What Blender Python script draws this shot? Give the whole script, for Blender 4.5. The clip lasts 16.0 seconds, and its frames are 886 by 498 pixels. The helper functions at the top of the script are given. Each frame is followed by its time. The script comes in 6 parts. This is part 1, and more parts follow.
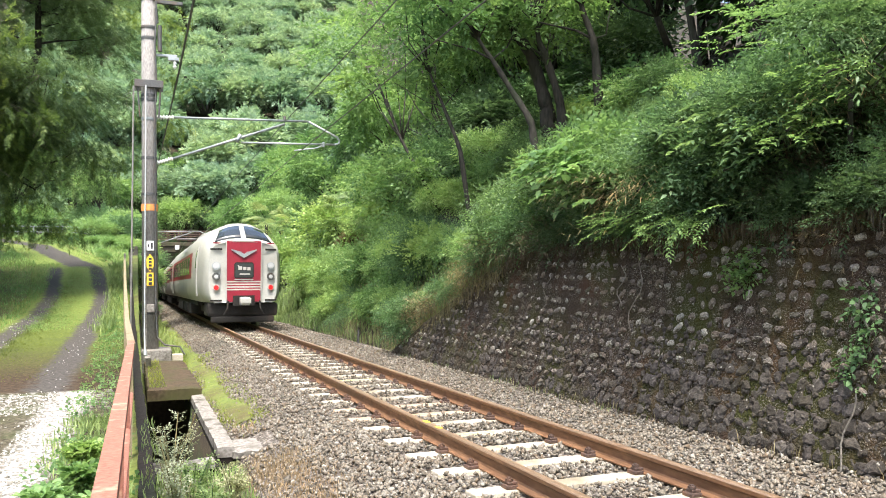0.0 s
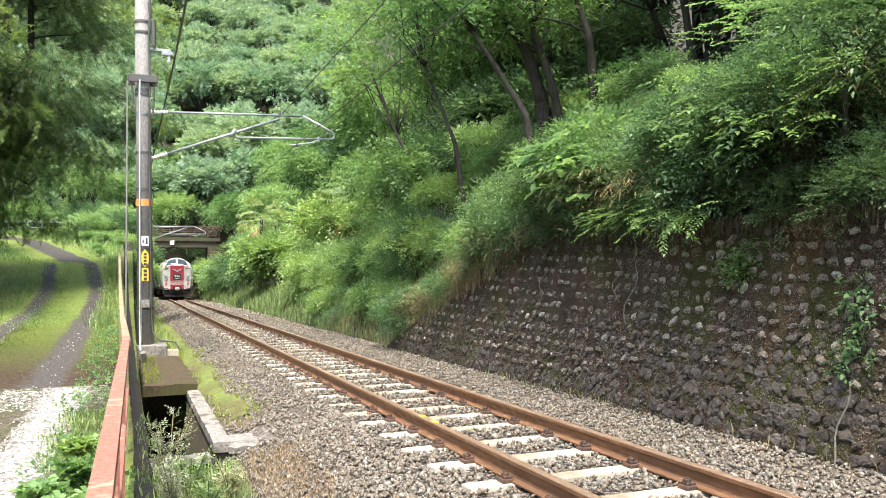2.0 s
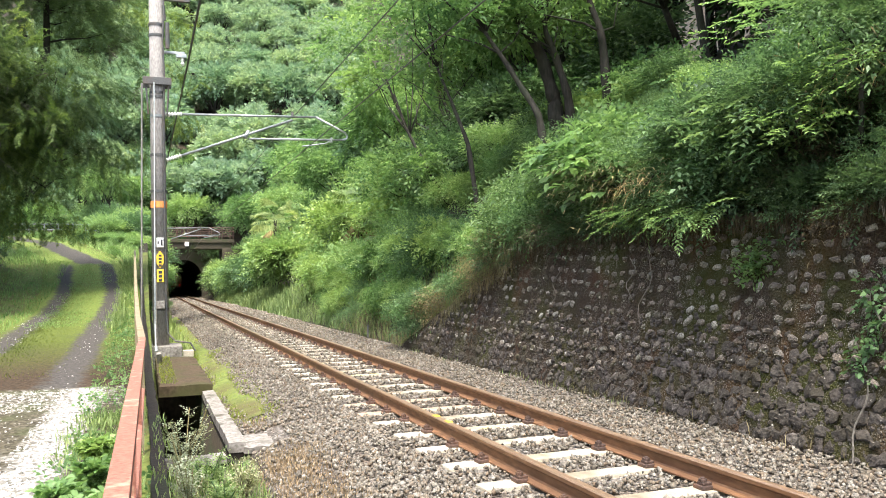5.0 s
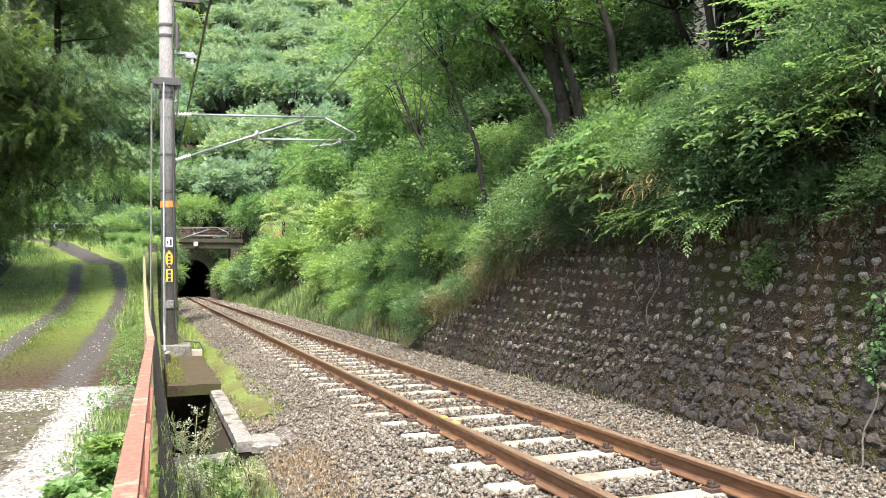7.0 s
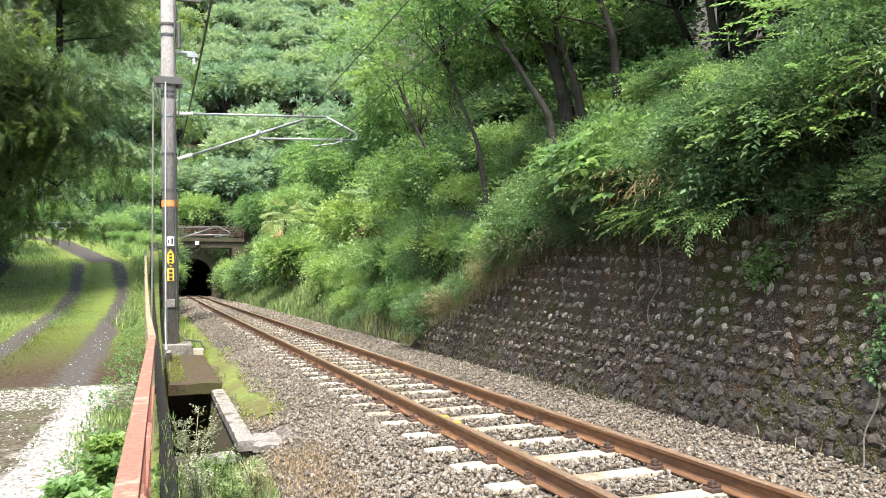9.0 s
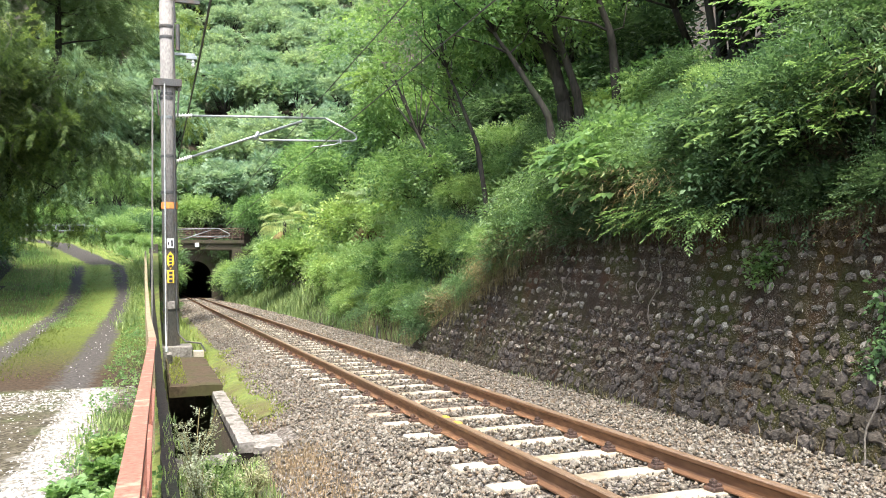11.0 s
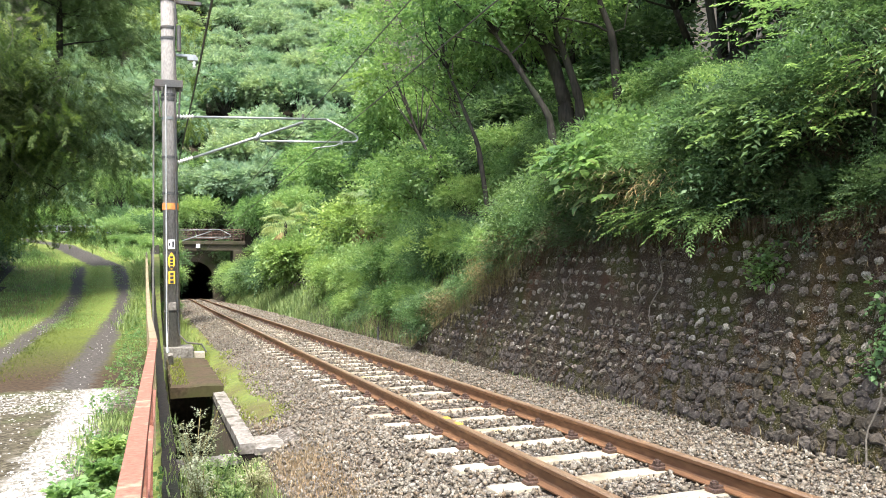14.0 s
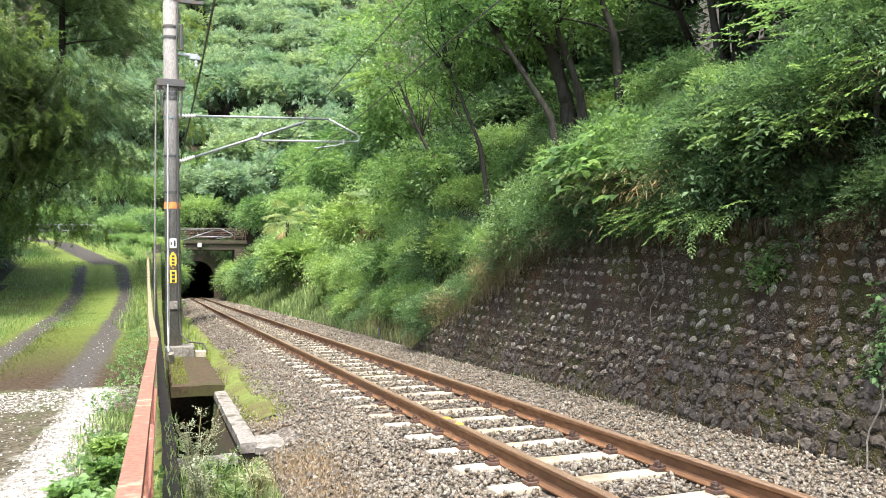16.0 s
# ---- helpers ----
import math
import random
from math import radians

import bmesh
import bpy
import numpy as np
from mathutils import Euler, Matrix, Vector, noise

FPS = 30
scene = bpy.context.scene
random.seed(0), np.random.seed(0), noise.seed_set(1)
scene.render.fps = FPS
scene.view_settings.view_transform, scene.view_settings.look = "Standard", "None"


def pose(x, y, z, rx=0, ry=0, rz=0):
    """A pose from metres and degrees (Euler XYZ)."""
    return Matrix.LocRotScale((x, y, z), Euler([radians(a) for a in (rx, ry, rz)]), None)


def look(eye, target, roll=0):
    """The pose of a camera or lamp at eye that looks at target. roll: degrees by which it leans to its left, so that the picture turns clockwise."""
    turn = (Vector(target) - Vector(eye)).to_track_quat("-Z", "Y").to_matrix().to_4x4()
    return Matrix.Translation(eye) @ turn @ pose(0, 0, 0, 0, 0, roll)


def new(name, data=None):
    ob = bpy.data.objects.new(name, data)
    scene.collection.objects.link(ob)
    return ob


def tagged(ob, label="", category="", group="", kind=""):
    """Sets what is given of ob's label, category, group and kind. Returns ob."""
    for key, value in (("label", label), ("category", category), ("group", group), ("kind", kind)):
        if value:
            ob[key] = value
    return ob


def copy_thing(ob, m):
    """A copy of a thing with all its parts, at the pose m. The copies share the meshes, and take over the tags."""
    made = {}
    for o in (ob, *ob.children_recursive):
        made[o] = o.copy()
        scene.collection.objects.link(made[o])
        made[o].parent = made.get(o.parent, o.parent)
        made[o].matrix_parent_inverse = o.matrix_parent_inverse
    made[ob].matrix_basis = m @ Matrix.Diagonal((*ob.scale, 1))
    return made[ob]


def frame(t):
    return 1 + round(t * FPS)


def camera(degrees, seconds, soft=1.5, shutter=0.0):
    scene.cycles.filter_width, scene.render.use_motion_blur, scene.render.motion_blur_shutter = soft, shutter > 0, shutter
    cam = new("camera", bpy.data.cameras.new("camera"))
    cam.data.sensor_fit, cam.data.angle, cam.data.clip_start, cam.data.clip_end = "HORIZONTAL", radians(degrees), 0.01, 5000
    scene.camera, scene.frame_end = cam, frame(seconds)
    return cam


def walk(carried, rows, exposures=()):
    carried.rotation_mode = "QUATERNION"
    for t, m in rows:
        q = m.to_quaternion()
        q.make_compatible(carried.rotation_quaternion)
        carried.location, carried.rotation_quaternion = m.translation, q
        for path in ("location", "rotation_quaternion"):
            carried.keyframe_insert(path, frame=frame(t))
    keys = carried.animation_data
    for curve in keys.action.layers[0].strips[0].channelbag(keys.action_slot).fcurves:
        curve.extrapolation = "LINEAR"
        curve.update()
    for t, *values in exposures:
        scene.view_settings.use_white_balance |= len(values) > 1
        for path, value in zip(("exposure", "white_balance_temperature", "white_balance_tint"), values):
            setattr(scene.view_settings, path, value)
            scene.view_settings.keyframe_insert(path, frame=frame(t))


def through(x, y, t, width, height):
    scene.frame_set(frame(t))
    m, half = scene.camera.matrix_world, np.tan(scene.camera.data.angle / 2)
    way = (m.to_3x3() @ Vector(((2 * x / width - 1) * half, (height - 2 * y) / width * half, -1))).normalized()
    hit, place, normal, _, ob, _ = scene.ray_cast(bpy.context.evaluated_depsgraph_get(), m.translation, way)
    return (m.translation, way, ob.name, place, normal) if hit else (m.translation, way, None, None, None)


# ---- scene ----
EYE = Vector((-3.286, 0.0, 1.376))
cam = camera(59.13, 16.0, soft=1.0)


def aim(yaw, tilt, lean):
    """Heading to the right of the track, tilt upwards, lean of the picture, in degrees."""
    a, b = radians(yaw), radians(tilt)
    way = Vector((math.sin(a) * math.cos(b), math.cos(a) * math.cos(b), math.sin(b)))
    return look(EYE, EYE + way * 10, -lean)


# seconds, heading, tilt, lean
ROWS = [
    (0, 21.536, 2.544, 0.328),
    (0.5, 21.479, 2.525, 0.119),
    (1, 22.294, 2.413, 0.102),
    (1.5, 22.219, 2.202, 0.286),
    (2, 21.864, 2.141, 0.495),
    (2.5, 21.642, 2.108, 0.644),
    (3, 21.509, 2.116, 0.644),
    (3.5, 21.334, 2.138, 0.689),
    (4, 21.210, 2.116, 0.701),
    (6.5, 20.381, 2.235, 0.655),
    (7, 20.303, 2.208, 0.524),
    (7.5, 20.350, 2.197, 0.459),
    (8, 20.294, 2.196, 0.557),
    (8.5, 20.221, 2.174, 0.477),
    (9, 20.210, 2.175, 0.425),
    (11.5, 20.217, 2.217, 0.780),
    (12, 20.209, 2.174, 0.705),
    (12.5, 20.106, 2.167, 0.740),
    (13, 20.084, 2.217, 0.770),
    (13.5, 20.058, 2.260, 0.724),
    (14, 20.148, 2.293, 0.720),
    (14.5, 20.101, 2.338, 0.590),
    (15, 20.108, 2.362, 0.493),
    (15.5, 20.072, 2.337, 0.607),
    (16, 20.048, 2.300, 0.493),
]
walk(cam, [(t, aim(a, b, c)) for t, a, b, c in ROWS])

# ---- light ----
world = bpy.data.worlds.new("sky")
scene.world = world
world.use_nodes = True
wn = world.node_tree
sky = wn.nodes.new("ShaderNodeTexSky")
sky.sky_type, sky.sun_disc = "NISHITA", False
SUN_EL, SUN_AZ = 67.0, 206.0  # azimuth clockwise from the track's direction
sky.sun_elevation, sky.sun_rotation = radians(SUN_EL), radians(SUN_AZ)
sky.dust_density, sky.air_density = 4.0, 1.0
wn.nodes["Background"].inputs[1].default_value = 0.15
wn.links.new(sky.outputs[0], wn.nodes["Background"].inputs[0])
sun_data = bpy.data.lights.new("sun", "SUN")
sun_data.energy, sun_data.angle, sun_data.color = 2.2, radians(16), (1.0, 0.96, 0.88)
sun = new("sun", sun_data)
sun.matrix_world = look(
    (60 * math.sin(radians(SUN_AZ)), 60 * math.cos(radians(SUN_AZ)), 60 * math.tan(radians(SUN_EL))), (0, 0, 0))
scene.view_settings.exposure = 1.9


# ---- materials ----
def material(name, rough=0.8, metal=0.0, spec=0.3):
    m = bpy.data.materials.new(name)
    m.use_nodes = True
    b = m.node_tree.nodes["Principled BSDF"]
    b.inputs["Roughness"].default_value = rough
    b.inputs["Metallic"].default_value = metal
    b.inputs["Specular IOR Level"].default_value = spec
    return m, m.node_tree, b


def ramp(nt, src, stops):
    r = nt.nodes.new("ShaderNodeValToRGB")
    el = r.color_ramp.elements
    while len(el) < len(stops):
        el.new(0.5)
    for e, (p, c) in zip(el, stops):
        e.position, e.color = p, (*c, 1) if len(c) == 3 else c
    nt.links.new(src, r.inputs[0])
    return r.outputs[0]


def tex(nt, kind, scale, detail=4.0, coord="Object", stretch=(1, 1, 1), **kw):
    tc = nt.nodes.new("ShaderNodeTexCoord")
    mp = nt.nodes.new("ShaderNodeMapping")
    mp.inputs["Scale"].default_value = stretch
    nt.links.new(tc.outputs[coord], mp.inputs[0])
    n = nt.nodes.new("ShaderNodeTexNoise" if kind == "noise" else "ShaderNodeTexVoronoi")
    n.inputs["Scale"].default_value = scale
    if kind == "noise":
        n.inputs["Detail"].default_value = detail
    nt.links.new(mp.outputs[0], n.inputs["Vector"])
    return n


def mix(nt, fac, a, b, mode="MIX"):
    n = nt.nodes.new("ShaderNodeMix")
    n.data_type, n.blend_type = "RGBA", mode
    for sock, v in ((n.inputs[0], fac), (n.inputs[6], a), (n.inputs[7], b)):
        if isinstance(v, (int, float)):
            sock.default_value = v
        elif isinstance(v, tuple):
            sock.default_value = (*v, 1)
        else:
            nt.links.new(v, sock)
    return n.outputs[2]


def bump(nt, bsdf, src, strength=0.5, distance=0.02):
    n = nt.nodes.new("ShaderNodeBump")
    n.inputs["Strength"].default_value, n.inputs["Distance"].default_value = strength, distance
    nt.links.new(src, n.inputs["Height"])
    nt.links.new(n.outputs[0], bsdf.inputs["Normal"])


def two_scale(name, dark, light, stain, big=1.5, fine=40.0, rough=0.85, metal=0.0, spec=0.3, relief=0.4,
              depth=0.01, stain_at=(0.5, 0.7), coord="Object", stretch=(1, 1, 1), own=0.0):
    """Base colour between two tones by fine grain, with large stains of a third; own: shade differs from piece to piece."""
    m, nt, b = material(name, rough, metal, spec)
    g = tex(nt, "noise", fine, 6, coord, stretch)
    col = ramp(nt, g.outputs[0], [(0.3, dark), (0.7, light)])
    s = tex(nt, "noise", big, 5, coord, stretch)
    col = mix(nt, ramp(nt, s.outputs[0], [(stain_at[0], (0, 0, 0)), (stain_at[1], (1, 1, 1))]), col, stain)
    if own:
        oi = nt.nodes.new("ShaderNodeObjectInfo")
        v = ramp(nt, oi.outputs["Random"], [(0, (1 - own,) * 3), (1, (1 + own * 0.4,) * 3)])
        col = mix(nt, 1.0, col, v, "MULTIPLY")
    nt.links.new(col, b.inputs["Base Color"])
    if relief:
        bump(nt, b, g.outputs[0], relief, depth)
    return m


def leaf_material(name, dark, light, through=0.35, gloss=0.5):
    """Leaves: each its own shade, light passing through them, a waxy sheen."""
    m = bpy.data.materials.new(name)
    m.use_nodes = True
    nt = m.node_tree
    b = nt.nodes["Principled BSDF"]
    geo = nt.nodes.new("ShaderNodeNewGeometry")
    col = ramp(nt, geo.outputs["Random Per Island"], [(0, dark), (0.65, tuple((a + c) / 2 for a, c in zip(dark, light))), (1, light)])
    oi = nt.nodes.new("ShaderNodeObjectInfo")
    col = mix(nt, 1.0, col, ramp(nt, oi.outputs["Random"], [(0, (0.78, 0.85, 0.8)), (0.5, (1, 1, 1)), (1, (1.18, 1.1, 0.95))]), "MULTIPLY")
    big = tex(nt, "noise", 0.55, 3)
    col = mix(nt, 1.0, col, ramp(nt, big.outputs[0], [(0.3, (0.72, 0.8, 0.75)), (0.7, (1.2, 1.12, 1.0))]), "MULTIPLY")
    nt.links.new(col, b.inputs["Base Color"])
    b.inputs["Roughness"].default_value = gloss
    b.inputs["Specular IOR Level"].default_value = 0.35
    tr = nt.nodes.new("ShaderNodeBsdfTranslucent")
    nt.links.new(mix(nt, 1.0, col, (1.1, 1.1, 0.8), "MULTIPLY"), tr.inputs[0])
    mx = nt.nodes.new("ShaderNodeMixShader")
    mx.inputs[0].default_value = through
    nt.links.new(b.outputs[0], mx.inputs[1])
    nt.links.new(tr.outputs[0], mx.inputs[2])
    nt.links.new(mx.outputs[0], nt.nodes["Material Output"].inputs["Surface"])
    return m


LEAF_MID = leaf_material("leaf_broad", (0.062, 0.125, 0.060), (0.20, 0.325, 0.165), 0.44)
LEAF_DARK = leaf_material("leaf_evergreen", (0.045, 0.088, 0.045), (0.14, 0.225, 0.112), 0.38)
LEAF_BRIGHT = leaf_material("leaf_young", (0.090, 0.178, 0.066), (0.225, 0.365, 0.16), 0.54)
LEAF_CEDAR = leaf_material("leaf_cypress", (0.074, 0.119, 0.060), (0.198, 0.28, 0.128), 0.48)
CEDAR_TIP = leaf_material("cypress_tip", (0.10, 0.165, 0.055), (0.24, 0.33, 0.11), 0.4)
# paled and blued so the leaf colour itself carries the hillside's haze
LEAF_HAZED = leaf_material("leaf_hillside_hazed", (0.175, 0.275, 0.195), (0.35, 0.475, 0.33), 0.45)
KUDZU = leaf_material("vine_leaf", (0.16, 0.28, 0.10), (0.36, 0.51, 0.235), 0.45)
GRASS = leaf_material("grass_blade", (0.14, 0.21, 0.075), (0.34, 0.44, 0.20), 0.40)
SEDGE = leaf_material("bank_grass", (0.15, 0.22, 0.085), (0.36, 0.45, 0.22), 0.45)
RUSSET = leaf_material("russet_dead_grass", (0.19, 0.14, 0.095), (0.38, 0.30, 0.215), 0.2)
MOSS = leaf_material("moss_grass", (0.065, 0.09, 0.015), (0.165, 0.20, 0.04), 0.3)
MOSS_BRIGHT = leaf_material("moss_bright", (0.15, 0.19, 0.028), (0.27, 0.33, 0.07), 0.3)
WEED_PALE = leaf_material("pale_weed", (0.25, 0.27, 0.19), (0.43, 0.46, 0.35), 0.35)
DRY = leaf_material("dry_stalk", (0.16, 0.13, 0.07), (0.34, 0.29, 0.17), 0.25)
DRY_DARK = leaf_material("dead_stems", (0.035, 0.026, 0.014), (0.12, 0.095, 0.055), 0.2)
BARK = two_scale("bark", (0.014, 0.0125, 0.010), (0.045, 0.039, 0.031), (0.026, 0.031, 0.018), 2.0, 18, stretch=(1, 1, 0.25), depth=0.02)
DEAD_WOOD = two_scale("dead_twig_grey", (0.09, 0.08, 0.066), (0.21, 0.19, 0.16), (0.12, 0.10, 0.08), 3, 40, 0.9)
SOIL = two_scale("soil_litter", (0.016, 0.012, 0.008), (0.045, 0.034, 0.02), (0.02, 0.032, 0.012), 0.6, 12, depth=0.03)
RAIL_RUST = two_scale("rail_steel_rusty", (0.12, 0.058, 0.028), (0.28, 0.15, 0.075), (0.13, 0.07, 0.04), 3, 60, 0.55, 0.35, 0.4, 0.2, 0.002, stretch=(1, 0.12, 0.6))
RAIL_TOP = two_scale("rail_head_worn", (0.24, 0.15, 0.09), (0.46, 0.32, 0.21), (0.30, 0.18, 0.10), 4, 30, 0.42, 0.6, 0.5, 0.1, 0.001, stretch=(8, 0.6, 1))
SLEEPER = two_scale("sleeper_concrete", (0.34, 0.30, 0.225), (0.50, 0.455, 0.36), (0.20, 0.165, 0.11), 2.2, 50, 0.9, own=0.25, depth=0.004)
SLEEPER_WOOD = two_scale("sleeper_old_wood", (0.25, 0.18, 0.12), (0.5, 0.38, 0.27), (0.38, 0.22, 0.13), 4, 30, 0.9, stretch=(0.3, 3, 1), depth=0.006)
IRON = two_scale("fastening_iron", (0.05, 0.035, 0.03), (0.15, 0.10, 0.08), (0.2, 0.11, 0.07), 8, 80, 0.6, 0.5, 0.4)
CONCRETE = two_scale("weathered_concrete", (0.12, 0.108, 0.093), (0.30, 0.28, 0.25), (0.075, 0.066, 0.048), 4.5, 22, 0.92, depth=0.006)
CONCRETE_DARK = two_scale("mossy_concrete", (0.045, 0.038, 0.027), (0.10, 0.085, 0.062), (0.045, 0.055, 0.022), 1.0, 25, 0.95, depth=0.01)
POLE_GREY = two_scale("spun_concrete", (0.175, 0.163, 0.15), (0.31, 0.294, 0.275), (0.12, 0.112, 0.10), 1.4, 40, 0.85, stretch=(1, 1, 0.3), depth=0.004, stain_at=(0.6, 0.8))
STEEL = two_scale("galvanised_steel", (0.26, 0.285, 0.285), (0.40, 0.43, 0.425), (0.21, 0.23, 0.225), 3, 60, 0.5, 0.6, 0.5, 0.1, 0.001)
STEEL_DARK = two_scale("dark_steel", (0.06, 0.06, 0.06), (0.13, 0.13, 0.125), (0.12, 0.09, 0.07), 3, 50, 0.6, 0.4, 0.4, 0.2, 0.002)
ORANGE = two_scale("orange_paint", (0.62, 0.22, 0.05), (0.78, 0.33, 0.09), (0.42, 0.2, 0.1), 8, 60, 0.6)
YELLOW = two_scale("yellow_plate", (0.80, 0.48, 0.03), (0.88, 0.58, 0.06), (0.6, 0.4, 0.08), 6, 60, 0.5)
INK = two_scale("sign_ink", (0.025, 0.025, 0.03), (0.05, 0.05, 0.05), (0.04, 0.04, 0.04), 6, 60, 0.6)
WHITE = two_scale("white_enamel", (0.70, 0.71, 0.69), (0.82, 0.82, 0.80), (0.62, 0.61, 0.57), 3, 60, 0.5, relief=0.0)
FENCE_RUST = two_scale("fence_orange_rust", (0.19, 0.075, 0.05), (0.31, 0.135, 0.095), (0.36, 0.28, 0.19), 11, 60, 0.75, 0.0, 0.3, 0.5, 0.003, (0.58, 0.72))
FENCE_PALE = two_scale("fence_faded", (0.18, 0.145, 0.09), (0.29, 0.235, 0.155), (0.14, 0.13, 0.06), 5, 50, 0.8, depth=0.003)


def stone_material(name, tones, rough=0.9, bumpy=0.6, size=30.0, island=True, moss=None, crust=None):
    m, nt, b = material(name, rough, 0.0, 0.25)
    geo = nt.nodes.new("ShaderNodeNewGeometry")
    oi = nt.nodes.new("ShaderNodeObjectInfo")
    src = geo.outputs["Random Per Island"] if island else oi.outputs["Random"]
    col = ramp(nt, src, [(i / (len(tones) - 1), c) for i, c in enumerate(tones)])
    g = tex(nt, "noise", size, 6)
    col = mix(nt, 1.0, col, ramp(nt, g.outputs[0], [(0.3, (0.5, 0.5, 0.5)), (0.72, (1.5, 1.5, 1.5))]), "MULTIPLY")
    if moss:
        w = tex(nt, "noise", 1.1, 5, "Object")
        col = mix(nt, ramp(nt, w.outputs[0], [(0.48, (0, 0, 0)), (0.66, (0.8, 0.8, 0.8))]), col, moss)
    if crust:
        w = tex(nt, "noise", crust[1], 6)
        col = mix(nt, ramp(nt, w.outputs[0], [(crust[2], (0, 0, 0)), (crust[2] + 0.05, (1, 1, 1))]), col, crust[0])
    nt.links.new(col, b.inputs["Base Color"])
    bump(nt, b, g.outputs[0], bumpy, 0.02)
    return m


BALLAST = stone_material("ballast_stone", [(0.072, 0.062, 0.047), (0.145, 0.127, 0.10), (0.20, 0.18, 0.148), (0.145, 0.108, 0.072), (0.17, 0.15, 0.122), (0.275, 0.255, 0.217)], size=40)
GRAVEL = stone_material("pale_gravel", [(0.16, 0.15, 0.125), (0.31, 0.295, 0.265), (0.43, 0.415, 0.385), (0.54, 0.53, 0.505)], size=50)
LICHEN = (0.36, 0.345, 0.30)
WALL_TONES = [(0.085, 0.072, 0.06), (0.155, 0.134, 0.113), (0.105, 0.087, 0.072), (0.20, 0.178, 0.152), (0.13, 0.102, 0.08), (0.10, 0.09, 0.07), (0.38, 0.36, 0.31)]
WALL_STONE = stone_material("wall_stone_pale", WALL_TONES, size=3.2, island=False, bumpy=1.0, crust=(LICHEN, 1.6, 0.58), moss=(0.05, 0.048, 0.022))
WALL_STONE_J = stone_material("wall_stone_far", WALL_TONES, size=34, bumpy=1.0, crust=(LICHEN, 19, 0.585), moss=(0.05, 0.048, 0.022))
GREY_TONES = [(0.046, 0.039, 0.033), (0.077, 0.066, 0.058), (0.057, 0.048, 0.042), (0.105, 0.092, 0.082)]
WALL_GREY = stone_material("wall_stone_grey", GREY_TONES, size=26, bumpy=1.0, crust=(LICHEN, 24, 0.67), moss=(0.04, 0.034, 0.02))


def mortar_material():
    """Dark damp mortar with moss, rust-brown stains and pale lichen flecks."""
    m, nt, b = material("wall_mortar_dark", 0.95, 0.0, 0.2)
    g = tex(nt, "noise", 38, 8)
    col = ramp(nt, g.outputs[0], [(0.3, (0.016, 0.011, 0.007)), (0.7, (0.066, 0.048, 0.032))])
    moss = tex(nt, "noise", 0.9, 6)
    col = mix(nt, ramp(nt, moss.outputs[0], [(0.44, (0, 0, 0)), (0.62, (1, 1, 1))]), col, (0.038, 0.040, 0.009))
    rust = tex(nt, "noise", 1.7, 6, stretch=(1, 1, 0.5))
    col = mix(nt, ramp(nt, rust.outputs[0], [(0.55, (0, 0, 0)), (0.75, (0.8, 0.8, 0.8))]), col, (0.088, 0.040, 0.022))
    fl = tex(nt, "noise", 75, 3)
    where = tex(nt, "noise", 3.0, 4)
    spots = mix(nt, 1.0, ramp(nt, fl.outputs[0], [(0.57, (0, 0, 0)), (0.63, (1, 1, 1))]), ramp(nt, where.outputs[0], [(0.38, (0, 0, 0)), (0.55, (1, 1, 1))]), "MULTIPLY")
    col = mix(nt, spots, col, (0.20, 0.18, 0.15))
    nt.links.new(col, b.inputs["Base Color"])
    bump(nt, b, g.outputs[0], 0.9, 0.05)
    return m


MORTAR = mortar_material()



# Near-black concrete: the drain pit's shade put into colour; wall and bore share it
SHADE_CONCRETE = two_scale("shade_dark_concrete", (0.006, 0.0045, 0.003), (0.020, 0.014, 0.009), (0.010, 0.013, 0.005), 1.4, 22, 0.9, depth=0.015)
MOSS_SLAB = two_scale("mossy_brown_slab", (0.03, 0.02, 0.012), (0.085, 0.058, 0.034), (0.05, 0.05, 0.016), 1.6, 18, 0.95, depth=0.012)


def ballast_ground():
    """Packed ballast between the loose stones."""
    m, nt, b = material("ballast_bed", 0.92)
    v = tex(nt, "voronoi", 22)
    col = ramp(nt, v.outputs["Color"], [(0.1, (0.095, 0.08, 0.066)), (0.45, (0.19, 0.165, 0.14)), (0.7, (0.26, 0.235, 0.205)), (0.95, (0.36, 0.335, 0.30))])
    edge = ramp(nt, v.outputs["Distance"], [(0.25, (1, 1, 1)), (0.7, (0.45, 0.43, 0.4))])
    col = mix(nt, 1.0, col, edge, "MULTIPLY")
    s = tex(nt, "noise", 0.8, 5)
    col = mix(nt, ramp(nt, s.outputs[0], [(0.45, (0, 0, 0)), (0.75, (0.6, 0.6, 0.6))]), col, (0.14, 0.10, 0.07))
    nt.links.new(col, b.inputs["Base Color"])
    inv = ramp(nt, v.outputs["Distance"], [(0.0, (1, 1, 1)), (0.7, (0, 0, 0))])
    bump(nt, b, inv, 1.0, 0.04)
    return m


BED = ballast_ground()
VERGE = two_scale("mossy_verge", (0.07, 0.10, 0.022), (0.17, 0.205, 0.046), (0.085, 0.07, 0.03), 0.75, 10, 0.95, depth=0.03)


